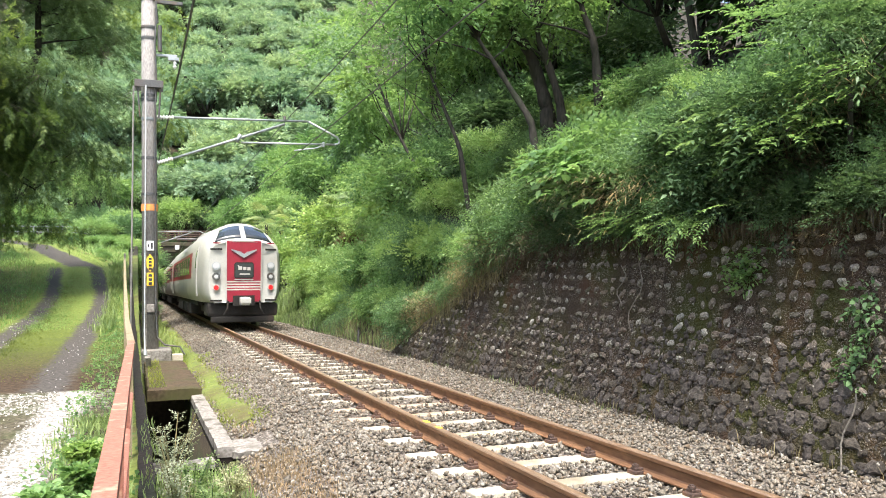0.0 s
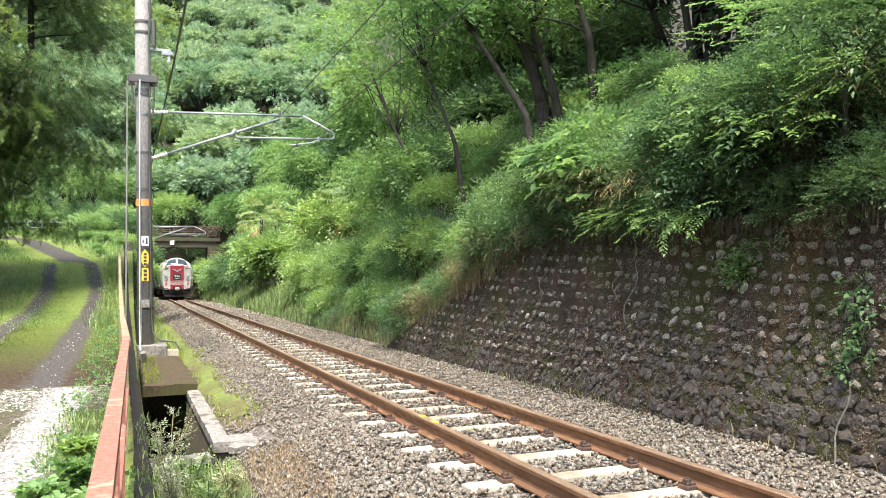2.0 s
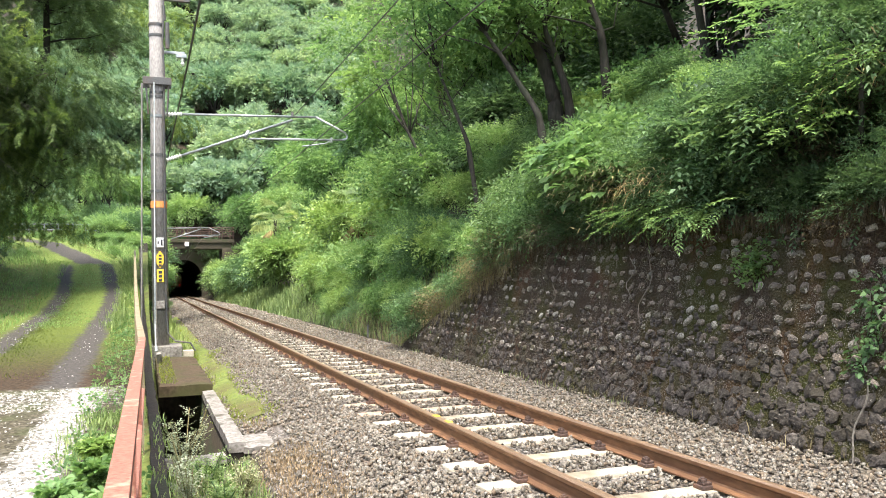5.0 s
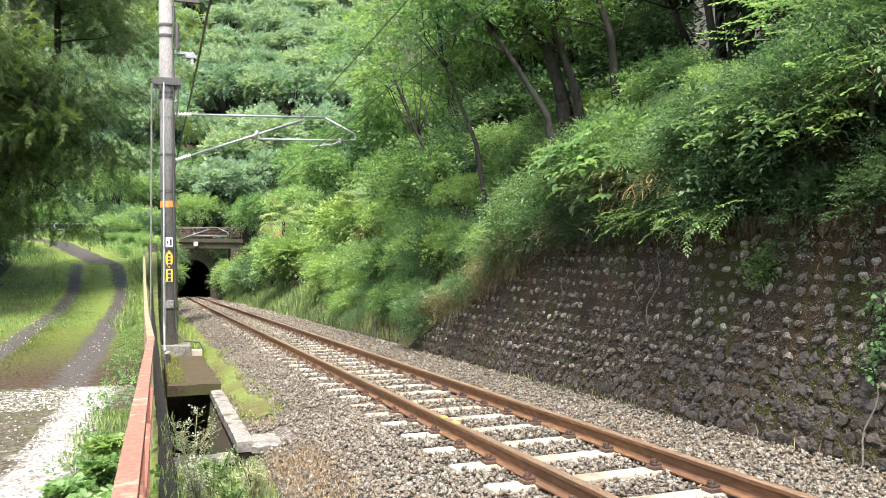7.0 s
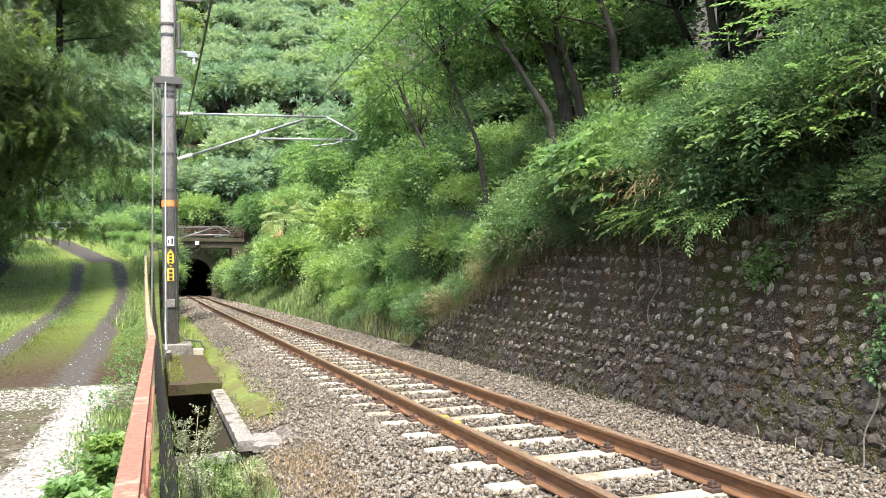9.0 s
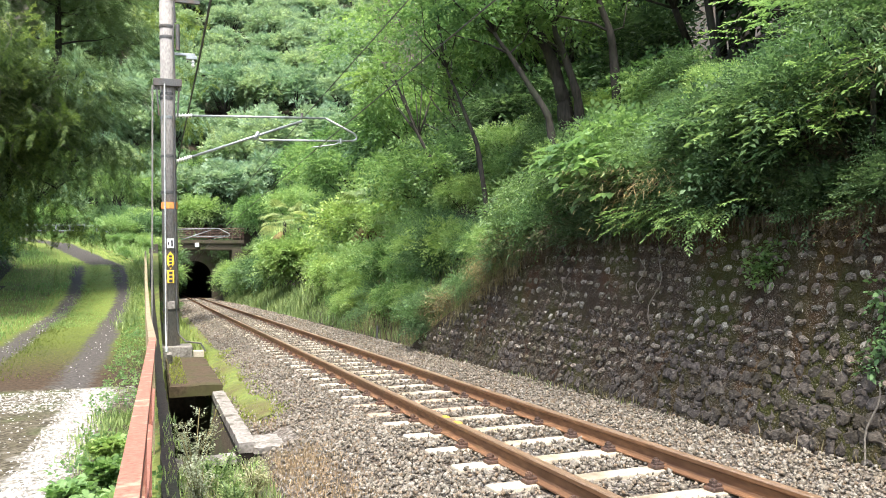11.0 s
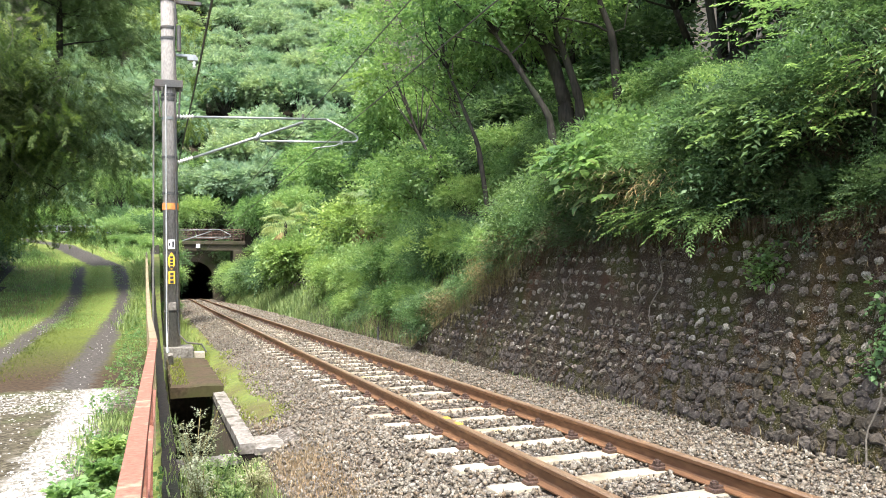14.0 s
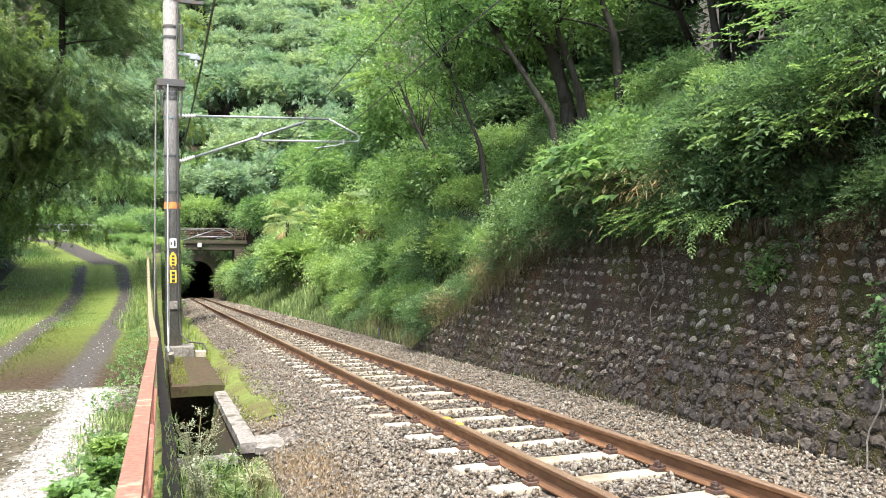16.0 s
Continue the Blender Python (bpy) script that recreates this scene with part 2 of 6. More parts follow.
def road_material():
    """Mossy lane with two worn wheel tracks, then dirty gravel with a pale wheel strip; u is metres across, v metres along."""
    m, nt, b = material("side_road", 0.95, 0.0, 0.2)
    tc = nt.nodes.new("ShaderNodeTexCoord")
    wob = nt.nodes.new("ShaderNodeTexNoise")
    wob.inputs["Scale"].default_value, wob.inputs["Detail"].default_value = 3.5, 6
    nt.links.new(tc.outputs["UV"], wob.inputs["Vector"])
    sep = nt.nodes.new("ShaderNodeSeparateXYZ")
    nt.links.new(tc.outputs["UV"], sep.inputs[0])

    def calc(op, a, c, d=None):
        n = nt.nodes.new("ShaderNodeMath")
        n.operation = op
        for s_, v_ in zip(n.inputs, (a, c) if d is None else (a, c, d)):
            if isinstance(v_, (int, float)):
                s_.default_value = v_
            else:
                nt.links.new(v_, s_)
        return n.outputs[0]

    w = calc("MULTIPLY", calc("SUBTRACT", wob.outputs[0], 0.5), 0.55)
    u, v = calc("ADD", sep.outputs[0], w), calc("ADD", sep.outputs[1], w)

    def band(c, half, soft):
        return ramp(nt, calc("ABSOLUTE", calc("SUBTRACT", u, c), 0), [(max(0, half - soft), (1, 1, 1)), (half + soft, (0, 0, 0))])

    fine = tex(nt, "noise", 16, 9, "UV")
    mid_n = tex(nt, "noise", 1.3, 5, "UV")
    moss = ramp(nt, fine.outputs[0], [(0.3, (0.034, 0.05, 0.010)), (0.7, (0.115, 0.135, 0.025))])
    moss = mix(nt, ramp(nt, mid_n.outputs[0], [(0.5, (0, 0, 0)), (0.68, (1, 1, 1))]), moss, (0.06, 0.075, 0.02))
    litter = ramp(nt, fine.outputs[0], [(0.35, (0.024, 0.017, 0.010)), (0.7, (0.075, 0.05, 0.03))])
    near_edge = ramp(nt, calc("MULTIPLY", v, 0.02), [(0.268, (1, 1, 1)), (0.36, (0, 0, 0))])
    # farther up, a lush grass tone, also brightened to stand for sunlight there
    lush = ramp(nt, calc("MULTIPLY", v, 0.02), [(0.36, (0, 0, 0)), (0.52, (1, 1, 1))])
    moss = mix(nt, lush, moss, ramp(nt, fine.outputs[0], [(0.3, (0.075, 0.11, 0.022)), (0.7, (0.20, 0.245, 0.055))]))
    moss = mix(nt, near_edge, moss, litter)
    tar = ramp(nt, fine.outputs[0], [(0.3, (0.030, 0.027, 0.024)), (0.7, (0.090, 0.081, 0.072))])
    lane = mix(nt, band(0.55, 0.26, 0.06), moss, tar)
    lane = mix(nt, band(-1.05, 0.25, 0.09), lane, tar)
    far = ramp(nt, calc("MULTIPLY", v, 0.02), [(0.73, (0, 0, 0)), (0.75, (1, 1, 1))])
    lane = mix(nt, far, lane, mix(nt, band(0.1, 0.62, 0.08), moss, tar))
    vor = tex(nt, "voronoi", 26, coord="UV")
    chips = ramp(nt, vor.outputs["Color"], [(0.15, (0.12, 0.11, 0.09)), (0.4, (0.27, 0.255, 0.225)), (0.9, (0.46, 0.45, 0.42))])
    dirt = ramp(nt, vor.outputs["Color"], [(0.15, (0.032, 0.027, 0.016)), (0.55, (0.07, 0.06, 0.038)), (0.93, (0.12, 0.108, 0.08)), (1.0, (0.4, 0.38, 0.34))])
    dirt = mix(nt, ramp(nt, mid_n.outputs[0], [(0.5, (0, 0, 0)), (0.7, (1, 1, 1))]), dirt, (0.052, 0.062, 0.02))
    patch = ramp(nt, calc("MULTIPLY", v, 0.05), [(0.51, (0, 0, 0)), (0.55, (1, 1, 1))])
    speck = ramp(nt, tex(nt, "noise", 9, 4, "UV").outputs[0], [(0.5, (0, 0, 0)), (0.66, (1, 1, 1))])
    gravel = mix(nt, mix(nt, 1.0, patch, speck, "MULTIPLY"), dirt, chips)
    gravel = mix(nt, band(0.95, 0.21, 0.09), gravel, mix(nt, speck, mix(nt, 0.8, dirt, chips), chips))
    gate = ramp(nt, calc("MULTIPLY", calc("ADD", sep.outputs[1], calc("MULTIPLY", w, 0.4)), 0.02), [(0.243, (0, 0, 0)), (0.245, (1, 1, 1))])
    nt.links.new(mix(nt, gate, gravel, lane), b.inputs["Base Color"])
    bump(nt, b, vor.outputs["Distance"], 0.5, 0.02)
    return m


ROAD = road_material()


# ---- building ----
def mesh_of(name, verts, faces, mat, smooth=False):
    me = bpy.data.meshes.new(name)
    me.from_pydata([tuple(v) for v in verts], [], [tuple(f) for f in faces])
    for k in (mat if isinstance(mat, (list, tuple)) else [mat]):
        me.materials.append(k)
    if smooth:
        me.polygons.foreach_set("use_smooth", [True] * len(me.polygons))
    me.update()
    return me


def quads(name, v, n, mat):
    """A mesh of separate leaves from an array of corners (n, corners, 3)."""
    k = v.shape[1]
    me = bpy.data.meshes.new(name)
    me.vertices.add(n * k)
    me.vertices.foreach_set("co", np.ascontiguousarray(v, dtype=np.float32).ravel())
    me.loops.add(n * k)
    me.loops.foreach_set("vertex_index", np.arange(n * k, dtype=np.int32))
    me.polygons.add(n)
    me.polygons.foreach_set("loop_start", np.arange(0, n * k, k, dtype=np.int32))
    me.polygons.foreach_set("loop_total", np.full(n, k, dtype=np.int32))
    me.materials.append(mat)
    me.update(calc_edges=True)
    return me


def part(name, bm, mat, parent=None, label="", smooth=False):
    """Links a bmesh (or a finished mesh) as one object under a thing or part."""
    if isinstance(bm, bmesh.types.BMesh):
        me = bpy.data.meshes.new(name)
        bmesh.ops.recalc_face_normals(bm, faces=bm.faces)
        bm.to_mesh(me)
        bm.free()
        for k in (mat if isinstance(mat, (list, tuple)) else [mat]):
            me.materials.append(k)
        if smooth:
            me.polygons.foreach_set("use_smooth", [True] * len(me.polygons))
    else:
        me = bm
    ob = new(name, me)
    if parent is not None:
        ob.parent = parent
    return tagged(ob, label)


def thing(name, label, category, group="", kind="", at=None):
    ob = tagged(new(name), label, category, group, kind)
    if at is not None:
        ob.matrix_basis = at
    return ob


def box(bm, x0, x1, y0, y1, z0, z1, bevel=0.0, m=None):
    r = bmesh.ops.create_cube(bm, size=1.0, matrix=Matrix.LocRotScale(
        ((x0 + x1) / 2, (y0 + y1) / 2, (z0 + z1) / 2), None, (x1 - x0, y1 - y0, z1 - z0)))
    vs = r["verts"]
    if bevel:
        es = list({e for v in vs for e in v.link_edges})
        b = bmesh.ops.bevel(bm, geom=es, offset=bevel, segments=2, affect="EDGES", profile=0.6)
        vs = list({v for f in b["faces"] for v in f.verts} | {v for v in vs if v.is_valid})
    if m is not None:
        bmesh.ops.transform(bm, matrix=m, verts=vs)
    return bm


def tube(bm, a, b, r0, r1=None, n=10):
    a, b = Vector(a), Vector(b)
    d = b - a
    m = Matrix.Translation((a + b) / 2) @ d.to_track_quat("Z", "Y").to_matrix().to_4x4()
    bmesh.ops.create_cone(bm, cap_ends=True, segments=n, radius1=r0, radius2=r0 if r1 is None else r1, depth=d.length, matrix=m)
    return bm


def line(bm, pts, r, n=8):
    """One bent tube through the points."""
    pts = [Vector(p) for p in pts]
    rings = []
    for i, p in enumerate(pts):
        d = (pts[min(i + 1, len(pts) - 1)] - pts[max(i - 1, 0)]).normalized()
        u = d.orthogonal().normalized() if not rings else (last_u - d * last_u.dot(d)).normalized()
        w = d.cross(u)
        last_u = u
        rings.append([bm.verts.new(p + (u * math.cos(2 * math.pi * k / n) + w * math.sin(2 * math.pi * k / n)) * r) for k in range(n)])
    for a, b in zip(rings, rings[1:]):
        for k in range(n):
            bm.faces.new((a[k], a[(k + 1) % n], b[(k + 1) % n], b[k]))
    bm.faces.new(rings[0])
    bm.faces.new(rings[-1][::-1])
    return bm


def sweep(bm, profile):
    """A closed outline in x and z, drawn out along the whole track."""
    rings = []
    for y in TRACK_YS:
        dx, dz = float(track_x(y)), float(track_z(y))
        rings.append([bm.verts.new((x + dx, y, z + dz)) for x, z in profile])
    n = len(profile)
    for a, b in zip(rings, rings[1:]):
        for i in range(n):
            bm.faces.new((a[i], a[(i + 1) % n], b[(i + 1) % n], b[i]))
    bm.faces.new(rings[0])
    bm.faces.new(rings[-1][::-1])
    return bm


def smoothstep(a, b, x):
    t = np.clip((np.asarray(x, float) - a) / (b - a), 0, 1)
    return t * t * (3 - 2 * t)


# ---- the lie of the land ----
TUNNEL_Y = 90.5


def track_x(y):
    """The track bends gently to the right before the tunnel."""
    return np.interp(y, [37, 42, 47.5, 58, 68.6, 90, 120], [0, 0.03, 0.10, 0.235, 0.375, 0.66, 1.06])


def track_z(y):
    """And falls a little."""
    return np.interp(y, [37, 42, 47.5, 58, 68.6, 90, 120], [0, -0.013, -0.042, -0.098, -0.157, -0.276, -0.44])


TRACK_YS = [-6, 20, 37, 42, 47.5, 53, 58, 63, 68.6, 75, 82, 90, 100, 120, 640]


def road_z(y):
    return np.interp(y, [0, 12, 17.4, 25.7, 33, 36.6, 46, 60, 90], [-0.12, -0.12, 0.12, 0.5, 1.35, 2.1, 3.5, 4.65, 6.2])


def road_x(y):
    """Middle of the side road, which bends away from the railway."""
    return np.interp(y, [0, 14, 30, 37, 46, 56, 75], [-5.2, -4.95, -4.85, -5.4, -8.2, -11.5, -20])


def wall_top(y):
    return np.interp(y, [-5, 10.8, 12, 13.2, 15.1, 17.4], [2.0, 1.92, 1.66, 1.3, 0.62, -0.3])


def rough_noise(x, y, s, seed=0):
    return (np.sin(x * s * 1.3 + seed) * np.cos(y * s * 0.9 + 2 * seed) + 0.5 * np.sin(x * s * 2.7 + y * s * 2.1 + seed)) / 1.5


def land(x, y):
    x, y = np.asarray(x, float), np.asarray(y, float)
    bed = np.full(np.broadcast(x, y).shape, -0.55)
    steep = np.interp(y, [0, 4.5, 9, 12, 15, 17.4, 24, 32, 50], [1.0, 0.92, 0.66, 0.78, 1.05, 1.38, 1.3, 0.9, 0.62])
    rise = np.clip(x - 2.75, 0, 40)
    right = wall_top(y) + np.minimum(rise, 3.8) * steep + np.clip(rise - 3.8, 0, 40) * np.minimum(steep, 0.5) + 0.12 * rough_noise(x, y, 1.1, 3) * smoothstep(3.2, 4.5, x)
    z = np.where(x > 2.6, right, bed)
    z = np.where((x > -3.08) & (x < -2.45) & (y > 8.4) & (y < 18.1), -2.2, z)
    lr = road_z(y)
    edge = road_x(y) - 1.9
    left = lr + 0.05 * rough_noise(x, y, 1.7, 1) * smoothstep(0.3, 1.0, edge - x) + np.clip(edge - 1.2 - x, 0, 60) * np.interp(y, [0, 25, 60], [0.02, 0.10, 0.3])
    left = left - 0.16 * (np.abs(x - road_x(y)) < 1.6)
    z = np.where(x < -3.15, left, z)
    hill = 6.2 + (y - 93) * 0.62 + 2.5 * rough_noise(x, y, 0.07, 5)
    z = np.where((y > 91.4) & ((x > 3.25) | (x < -2.9)), np.maximum(z, np.minimum(hill, 150)), z)
    return z


def hill_z(x, y):
    return np.maximum(6.2 + (y - 93) * 0.62 + 2.5 * rough_noise(np.asarray(x, float), np.asarray(y, float), 0.07, 5), 5.3)


def build_ground():
    xs = np.concatenate([[-900, -400, -200], np.arange(-120, -40, 10), np.arange(-40, -12, 2.0), np.arange(-12, -3.3, 0.4),
                         [-3.16, -3.14, -3.09, -3.07, -2.91, -2.89, -2.47, -2.44, -2.3, -1, 0, 1, 2.2, 2.59, 2.61, 2.8, 2.89, 2.91, 3.2], np.arange(3.6, 14, 0.5), np.arange(14, 44, 3.0),
                         np.arange(50, 130, 10), [200, 400, 900]])
    ys = np.concatenate([[-600, -200, -60, -20], np.arange(-8, 46, 0.6), np.arange(46, 87, 2.0), [89, 91.3, 91.5, 93], np.arange(95, 330, 8.0), [400, 600, 900]])
    ys = np.sort(np.concatenate([ys, [8.38, 8.42, 18.08, 18.12]]))
    X, Y = np.meshgrid(xs, ys)
    Z = land(X, Y)
    v = np.stack([X, Y, Z], -1).reshape(-1, 3)
    nx = len(xs)
    f = [(j * nx + i, j * nx + i + 1, (j + 1) * nx + i + 1, (j + 1) * nx + i) for j in range(len(ys) - 1) for i in range(nx - 1)]
    me = mesh_of("ground", v, f, [SOIL, VERGE], True)
    for p in me.polygons:
        c = p.center
        if c.x < -3.1 and c.y < 70 and abs(c.x - float(road_x(c.y))) < 3.6:
            p.material_index = 1
    tagged(new("ground", me), "leaf-littered earth with patchy moss and grass", "ground", kind="structure")
    # earth over the tunnel
    gx, gy = np.meshgrid(np.linspace(-3.4, 4.0, 8), np.concatenate([np.arange(91.3, 130, 3), np.arange(130, 640, 15)]))
    gz = np.minimum(hill_z(gx, gy), 150) + 0.05
    v = np.stack([gx, gy, gz], -1).reshape(-1, 3)
    f = [(j * 8 + i, j * 8 + i + 1, j * 8 + i + 9, j * 8 + i + 8) for j in range(gx.shape[0] - 1) for i in range(7)]
    tagged(new("ground_over_tunnel", mesh_of("ground_over_tunnel", v, f, SOIL, True)), "earth slope above the tunnel mouth", "ground", kind="structure")


build_ground()


# ---- track ----
def build_track():
    bm = bmesh.new()
    prof = [(-2.25, -0.56), (-2.2, -0.46), (-1.5, -0.25), (-1.15, -0.185), (1.15, -0.185), (1.6, -0.205), (2.35, -0.20), (2.5, -0.56)]
    sweep(bm, prof)
    ob = part("ballast_bed", bm, BED)
    tagged(ob, "bed of grey-brown crushed stone ballast under the track", "ballast", kind="structure")
    # rail section: foot, web, head
    def mirrored(half):
        return half + [(-x, z) for x, z in half[::-1]]
    foot = mirrored([(0.0635, -0.153), (0.0635, -0.142), (0.020, -0.128), (0.0075, -0.115), (0.0075, -0.052), (0.020, -0.043), (0.0325, -0.036), (0.0325, -0.0121)])
    head = mirrored([(0.0325, -0.012), (0.0325, -0.008), (0.026, -0.001), (0.012, 0.0)])
    for x in (-0.566, 0.566):
        th = thing("rail", "rust-brown steel rail with a worn brighter head", "rail", "rails of the track", at=pose(x, 0, 0))
        part("rail_web", sweep(bmesh.new(), foot), RAIL_RUST, th, "rusty web and foot")
        part("rail_head", sweep(bmesh.new(), head), RAIL_TOP, th, "worn running surface")
        if x < 0:
            for y in (7.0, 7.34):
                part("paint_mark", box(bmesh.new(), -0.02, 0.034, y, y + 0.1, -0.006, 0.003), YELLOW, th, "faded yellow paint mark")


def make_sleeper(mat, label):
    th = thing("railway_sleeper", label, "sleeper", "sleepers under the rails")
    bm = bmesh.new()
    box(bm, -1.0, 1.0, -0.115, 0.115, -0.30, -0.158, 0.014)
    for v in bm.verts:
        if v.co.z > -0.2:
            v.co.y *= 0.86
            v.co.x *= 0.992
    part("sleeper_body", bm, mat, th)
    for x in (-0.566, 0.566):
        for s in (-1, 1):
            bm = bmesh.new()
            box(bm, x + s * 0.055, x + s * 0.15, -0.055, 0.055, -0.158, -0.128, 0.008)
            tube(bm, (x + s * 0.105, 0, -0.13), (x + s * 0.105, 0, -0.075), 0.017, 0.017, 8)
            tube(bm, (x + s * 0.105, 0, -0.105), (x + s * 0.105, 0, -0.085), 0.03, 0.03, 6)
            box(bm, x + s * 0.05, x + s * 0.13, -0.035, 0.035, -0.128, -0.108, 0.006)
            part("rail_clip", bm, IRON, th, "rusted rail clip with bolt")
    return th


SLEEPER_STEP, SLEEPER_FROM = 0.69, 5.32
build_track()


PAINT = two_scale("flaking_yellow", (0.42, 0.36, 0.12), (0.55, 0.49, 0.22), (0.45, 0.42, 0.34), 14, 60, 0.9)


def build_sleepers():
    marked = {5: (-0.75, 0.3), 6: (-0.95, 0.35), 3: (-0.15, 0.35), 10: (-0.2, 0.5)}
    proto = make_sleeper(SLEEPER, "pale concrete railway sleeper bedded in ballast")
    proto.matrix_basis = pose(0, SLEEPER_FROM - 5 * SLEEPER_STEP, 0)
    wood = None
    for i in range(-4, 150):
        y = SLEEPER_FROM + SLEEPER_STEP * i
        if i in (5, 6):
            if wood is None:
                wood = make_sleeper(SLEEPER_WOOD, "weathered brown timber sleeper with faded paint")
                wood.matrix_basis = pose(0, y, -0.012)
            else:
                copy_thing(wood, pose(0, y, -0.01, 0, 0, 0.6))
            continue
        ob = copy_thing(proto, pose(float(track_x(y)) + random.uniform(-0.012, 0.012), y + random.uniform(-0.015, 0.015), float(track_z(y)) + random.uniform(-0.006, 0.003), 0, 0, random.uniform(-0.5, 0.5)))
        if i in marked:
            a, w = marked[i]
            part("paint_mark", box(bmesh.new(), a, a + w, -0.06, 0.05, -0.159, -0.1545), PAINT, ob, "flaking yellow paint")


build_sleepers()


# ---- stone retaining wall ----
def wall_x(z):
    return 2.13 + 0.2 * (z + 0.3)


def build_wall_backing():
    ys = np.arange(-4, 17.61, 0.2)
    zs = np.linspace(0, 1, 14)
    v, f = [], []
    for y in ys:
        t = float(wall_top(y))
        for k in zs:
            z = -0.5 + (t + 0.5) * k
            v.append((wall_x(z) + 0.018 * math.sin(y * 9 + z * 11) + 0.012 * math.sin(y * 23 - z * 17), y, z))
    n = len(zs)
    for j in range(len(ys) - 1):
        for i in range(n - 1):
            f.append((j * n + i, j * n + i + 1, (j + 1) * n + i + 1, (j + 1) * n + i))
    m = len(v)
    for y in ys:
        t = float(wall_top(y))
        v.append((2.95, y, t - 0.02))
        v.append((2.95, y, -0.6))
    for j in range(len(ys) - 1):
        a, b = m + 2 * j, m + 2 * (j + 1)
        f.append((j * n + n - 1, a, b, (j + 1) * n + n - 1))
        f.append((a, a + 1, b + 1, b))
    return tagged(new("wall_east", mesh_of("wall_east", v, f, MORTAR, True)), "dark mossy retaining wall of rounded stones in mortar", "retaining wall", kind="structure")


WALL = build_wall_backing()


# ---- road and drain ----
def build_road():
    """The side road as one surface, its edges turned down into the ground."""
    us = [-2.0, -1.85, -1.4, -0.9, -0.4, 0.1, 0.6, 1.1, 1.42, 1.55]
    ys = np.arange(-4, 75.1, 0.5)
    v, f, uv = [], [], []
    for y in ys:
        for k, u in enumerate(us):
            sunk = 0.22 if k in (0, len(us) - 1) else 0.0
            crown = 0.02 * math.cos(u * 3) * (y > 12)
            v.append((float(road_x(y)) + u + 0.03 * math.sin(y * 1.7 + k), y, float(road_z(y)) + 0.012 + crown - sunk))
            uv.append((u, y))
    n = len(us)
    for j in range(len(ys) - 1):
        for i in range(n - 1):
            a = j * n + i
            f.append((a, a + 1, a + n + 1, a + n))
    me = mesh_of("road", v, f, ROAD, True)
    lay = me.uv_layers.new(name="metres")
    for lp in me.loops:
        lay.data[lp.index].uv = uv[lp.vertex_index]
    tagged(new("road", me), "narrow side road with worn wheel tracks, moss and pale gravel", "road", kind="structure")
    # moss along the edge of the ballast
    ys = np.arange(10.2, 40, 0.25)
    v, f = [], []
    for y in ys:
        c, h = -2.0 + 0.05 * math.sin(y * 1.3), (0.24 if y < 20 else 0.2) + 0.06 * math.sin(y * 2.9) + 0.04 * math.sin(y * 7)
        for k in range(4):
            x = c - h + 2 * h * k / 3
            v.append((x, y, float(np.interp(x, [-2.2, -1.5], [-0.46, -0.25])) + (0.05 if k in (1, 2) else -0.02)))
    for j in range(len(ys) - 1):
        for i in range(3):
            a = j * 4 + i
            f.append((a, a + 1, a + 5, a + 4))
    tagged(new("moss_strip", mesh_of("moss_strip", v, f, VERGE, True)), "strip of yellow-green moss along the ballast", "moss", kind="structure")


build_road()


def build_west_wall():
    v, f = [], []
    ys = np.arange(-4, 82, 0.5)
    for y in ys:
        t = float(road_z(y)) + 0.05
        dx = float(np.interp(y, [8, 40], [0, -0.3]))
        for x, z in ((-3.24 + dx, t), (-3.13 + dx, t), (-3.08, -2.1), (-3.24 + dx, -2.1)):
            v.append((x + 0.01 * math.sin(y * 7), y, z))
    for j in range(len(ys) - 1):
        for i in range(4):
            f.append((j * 4 + i, j * 4 + (i + 1) % 4, (j + 1) * 4 + (i + 1) % 4, (j + 1) * 4 + i))
    tagged(new("wall_west", mesh_of("wall_west", v, f, SHADE_CONCRETE)), "dark mossy concrete wall below the road", "retaining wall", kind="structure")


build_west_wall()


def rough_slab(x0, x1, y0, y1, z0, z1, step, amount, seed):
    """A worn slab: its edges knocked off and its faces uneven."""
    rng = random.Random(seed)
    ny, nx = max(2, round((y1 - y0) / step)), max(2, round((x1 - x0) / step))
    bm = bmesh.new()
    top, low = {}, {}
    for j in range(ny + 1):
        for i in range(nx + 1):
            rim = i in (0, nx) or j in (0, ny)
            x, y = x0 + (x1 - x0) * i / nx, y0 + (y1 - y0) * j / ny
            dx, dy = rng.uniform(-amount, amount), rng.uniform(-amount, amount)
            top[i, j] = bm.verts.new((x + dx, y + dy, z1 - (rng.uniform(0.2, 1.6) * amount if rim else rng.uniform(0, 0.4) * amount)))
            if rim:
                low[i, j] = bm.verts.new((x + dx * 0.5, y + dy * 0.5, z0))
    for j in range(ny):
        for i in range(nx):
            bm.faces.new((top[i, j], top[i + 1, j], top[i + 1, j + 1], top[i, j + 1]))
    ring = [(i, 0) for i in range(nx)] + [(nx, j) for j in range(ny)] + [(i, ny) for i in range(nx, 0, -1)] + [(0, j) for j in range(ny, 0, -1)]
    for a, b in zip(ring, ring[1:] + ring[:1]):
        bm.faces.new((top[a], low[a], low[b], top[b]))
    bm.faces.new([low[a] for a in ring])
    return bm


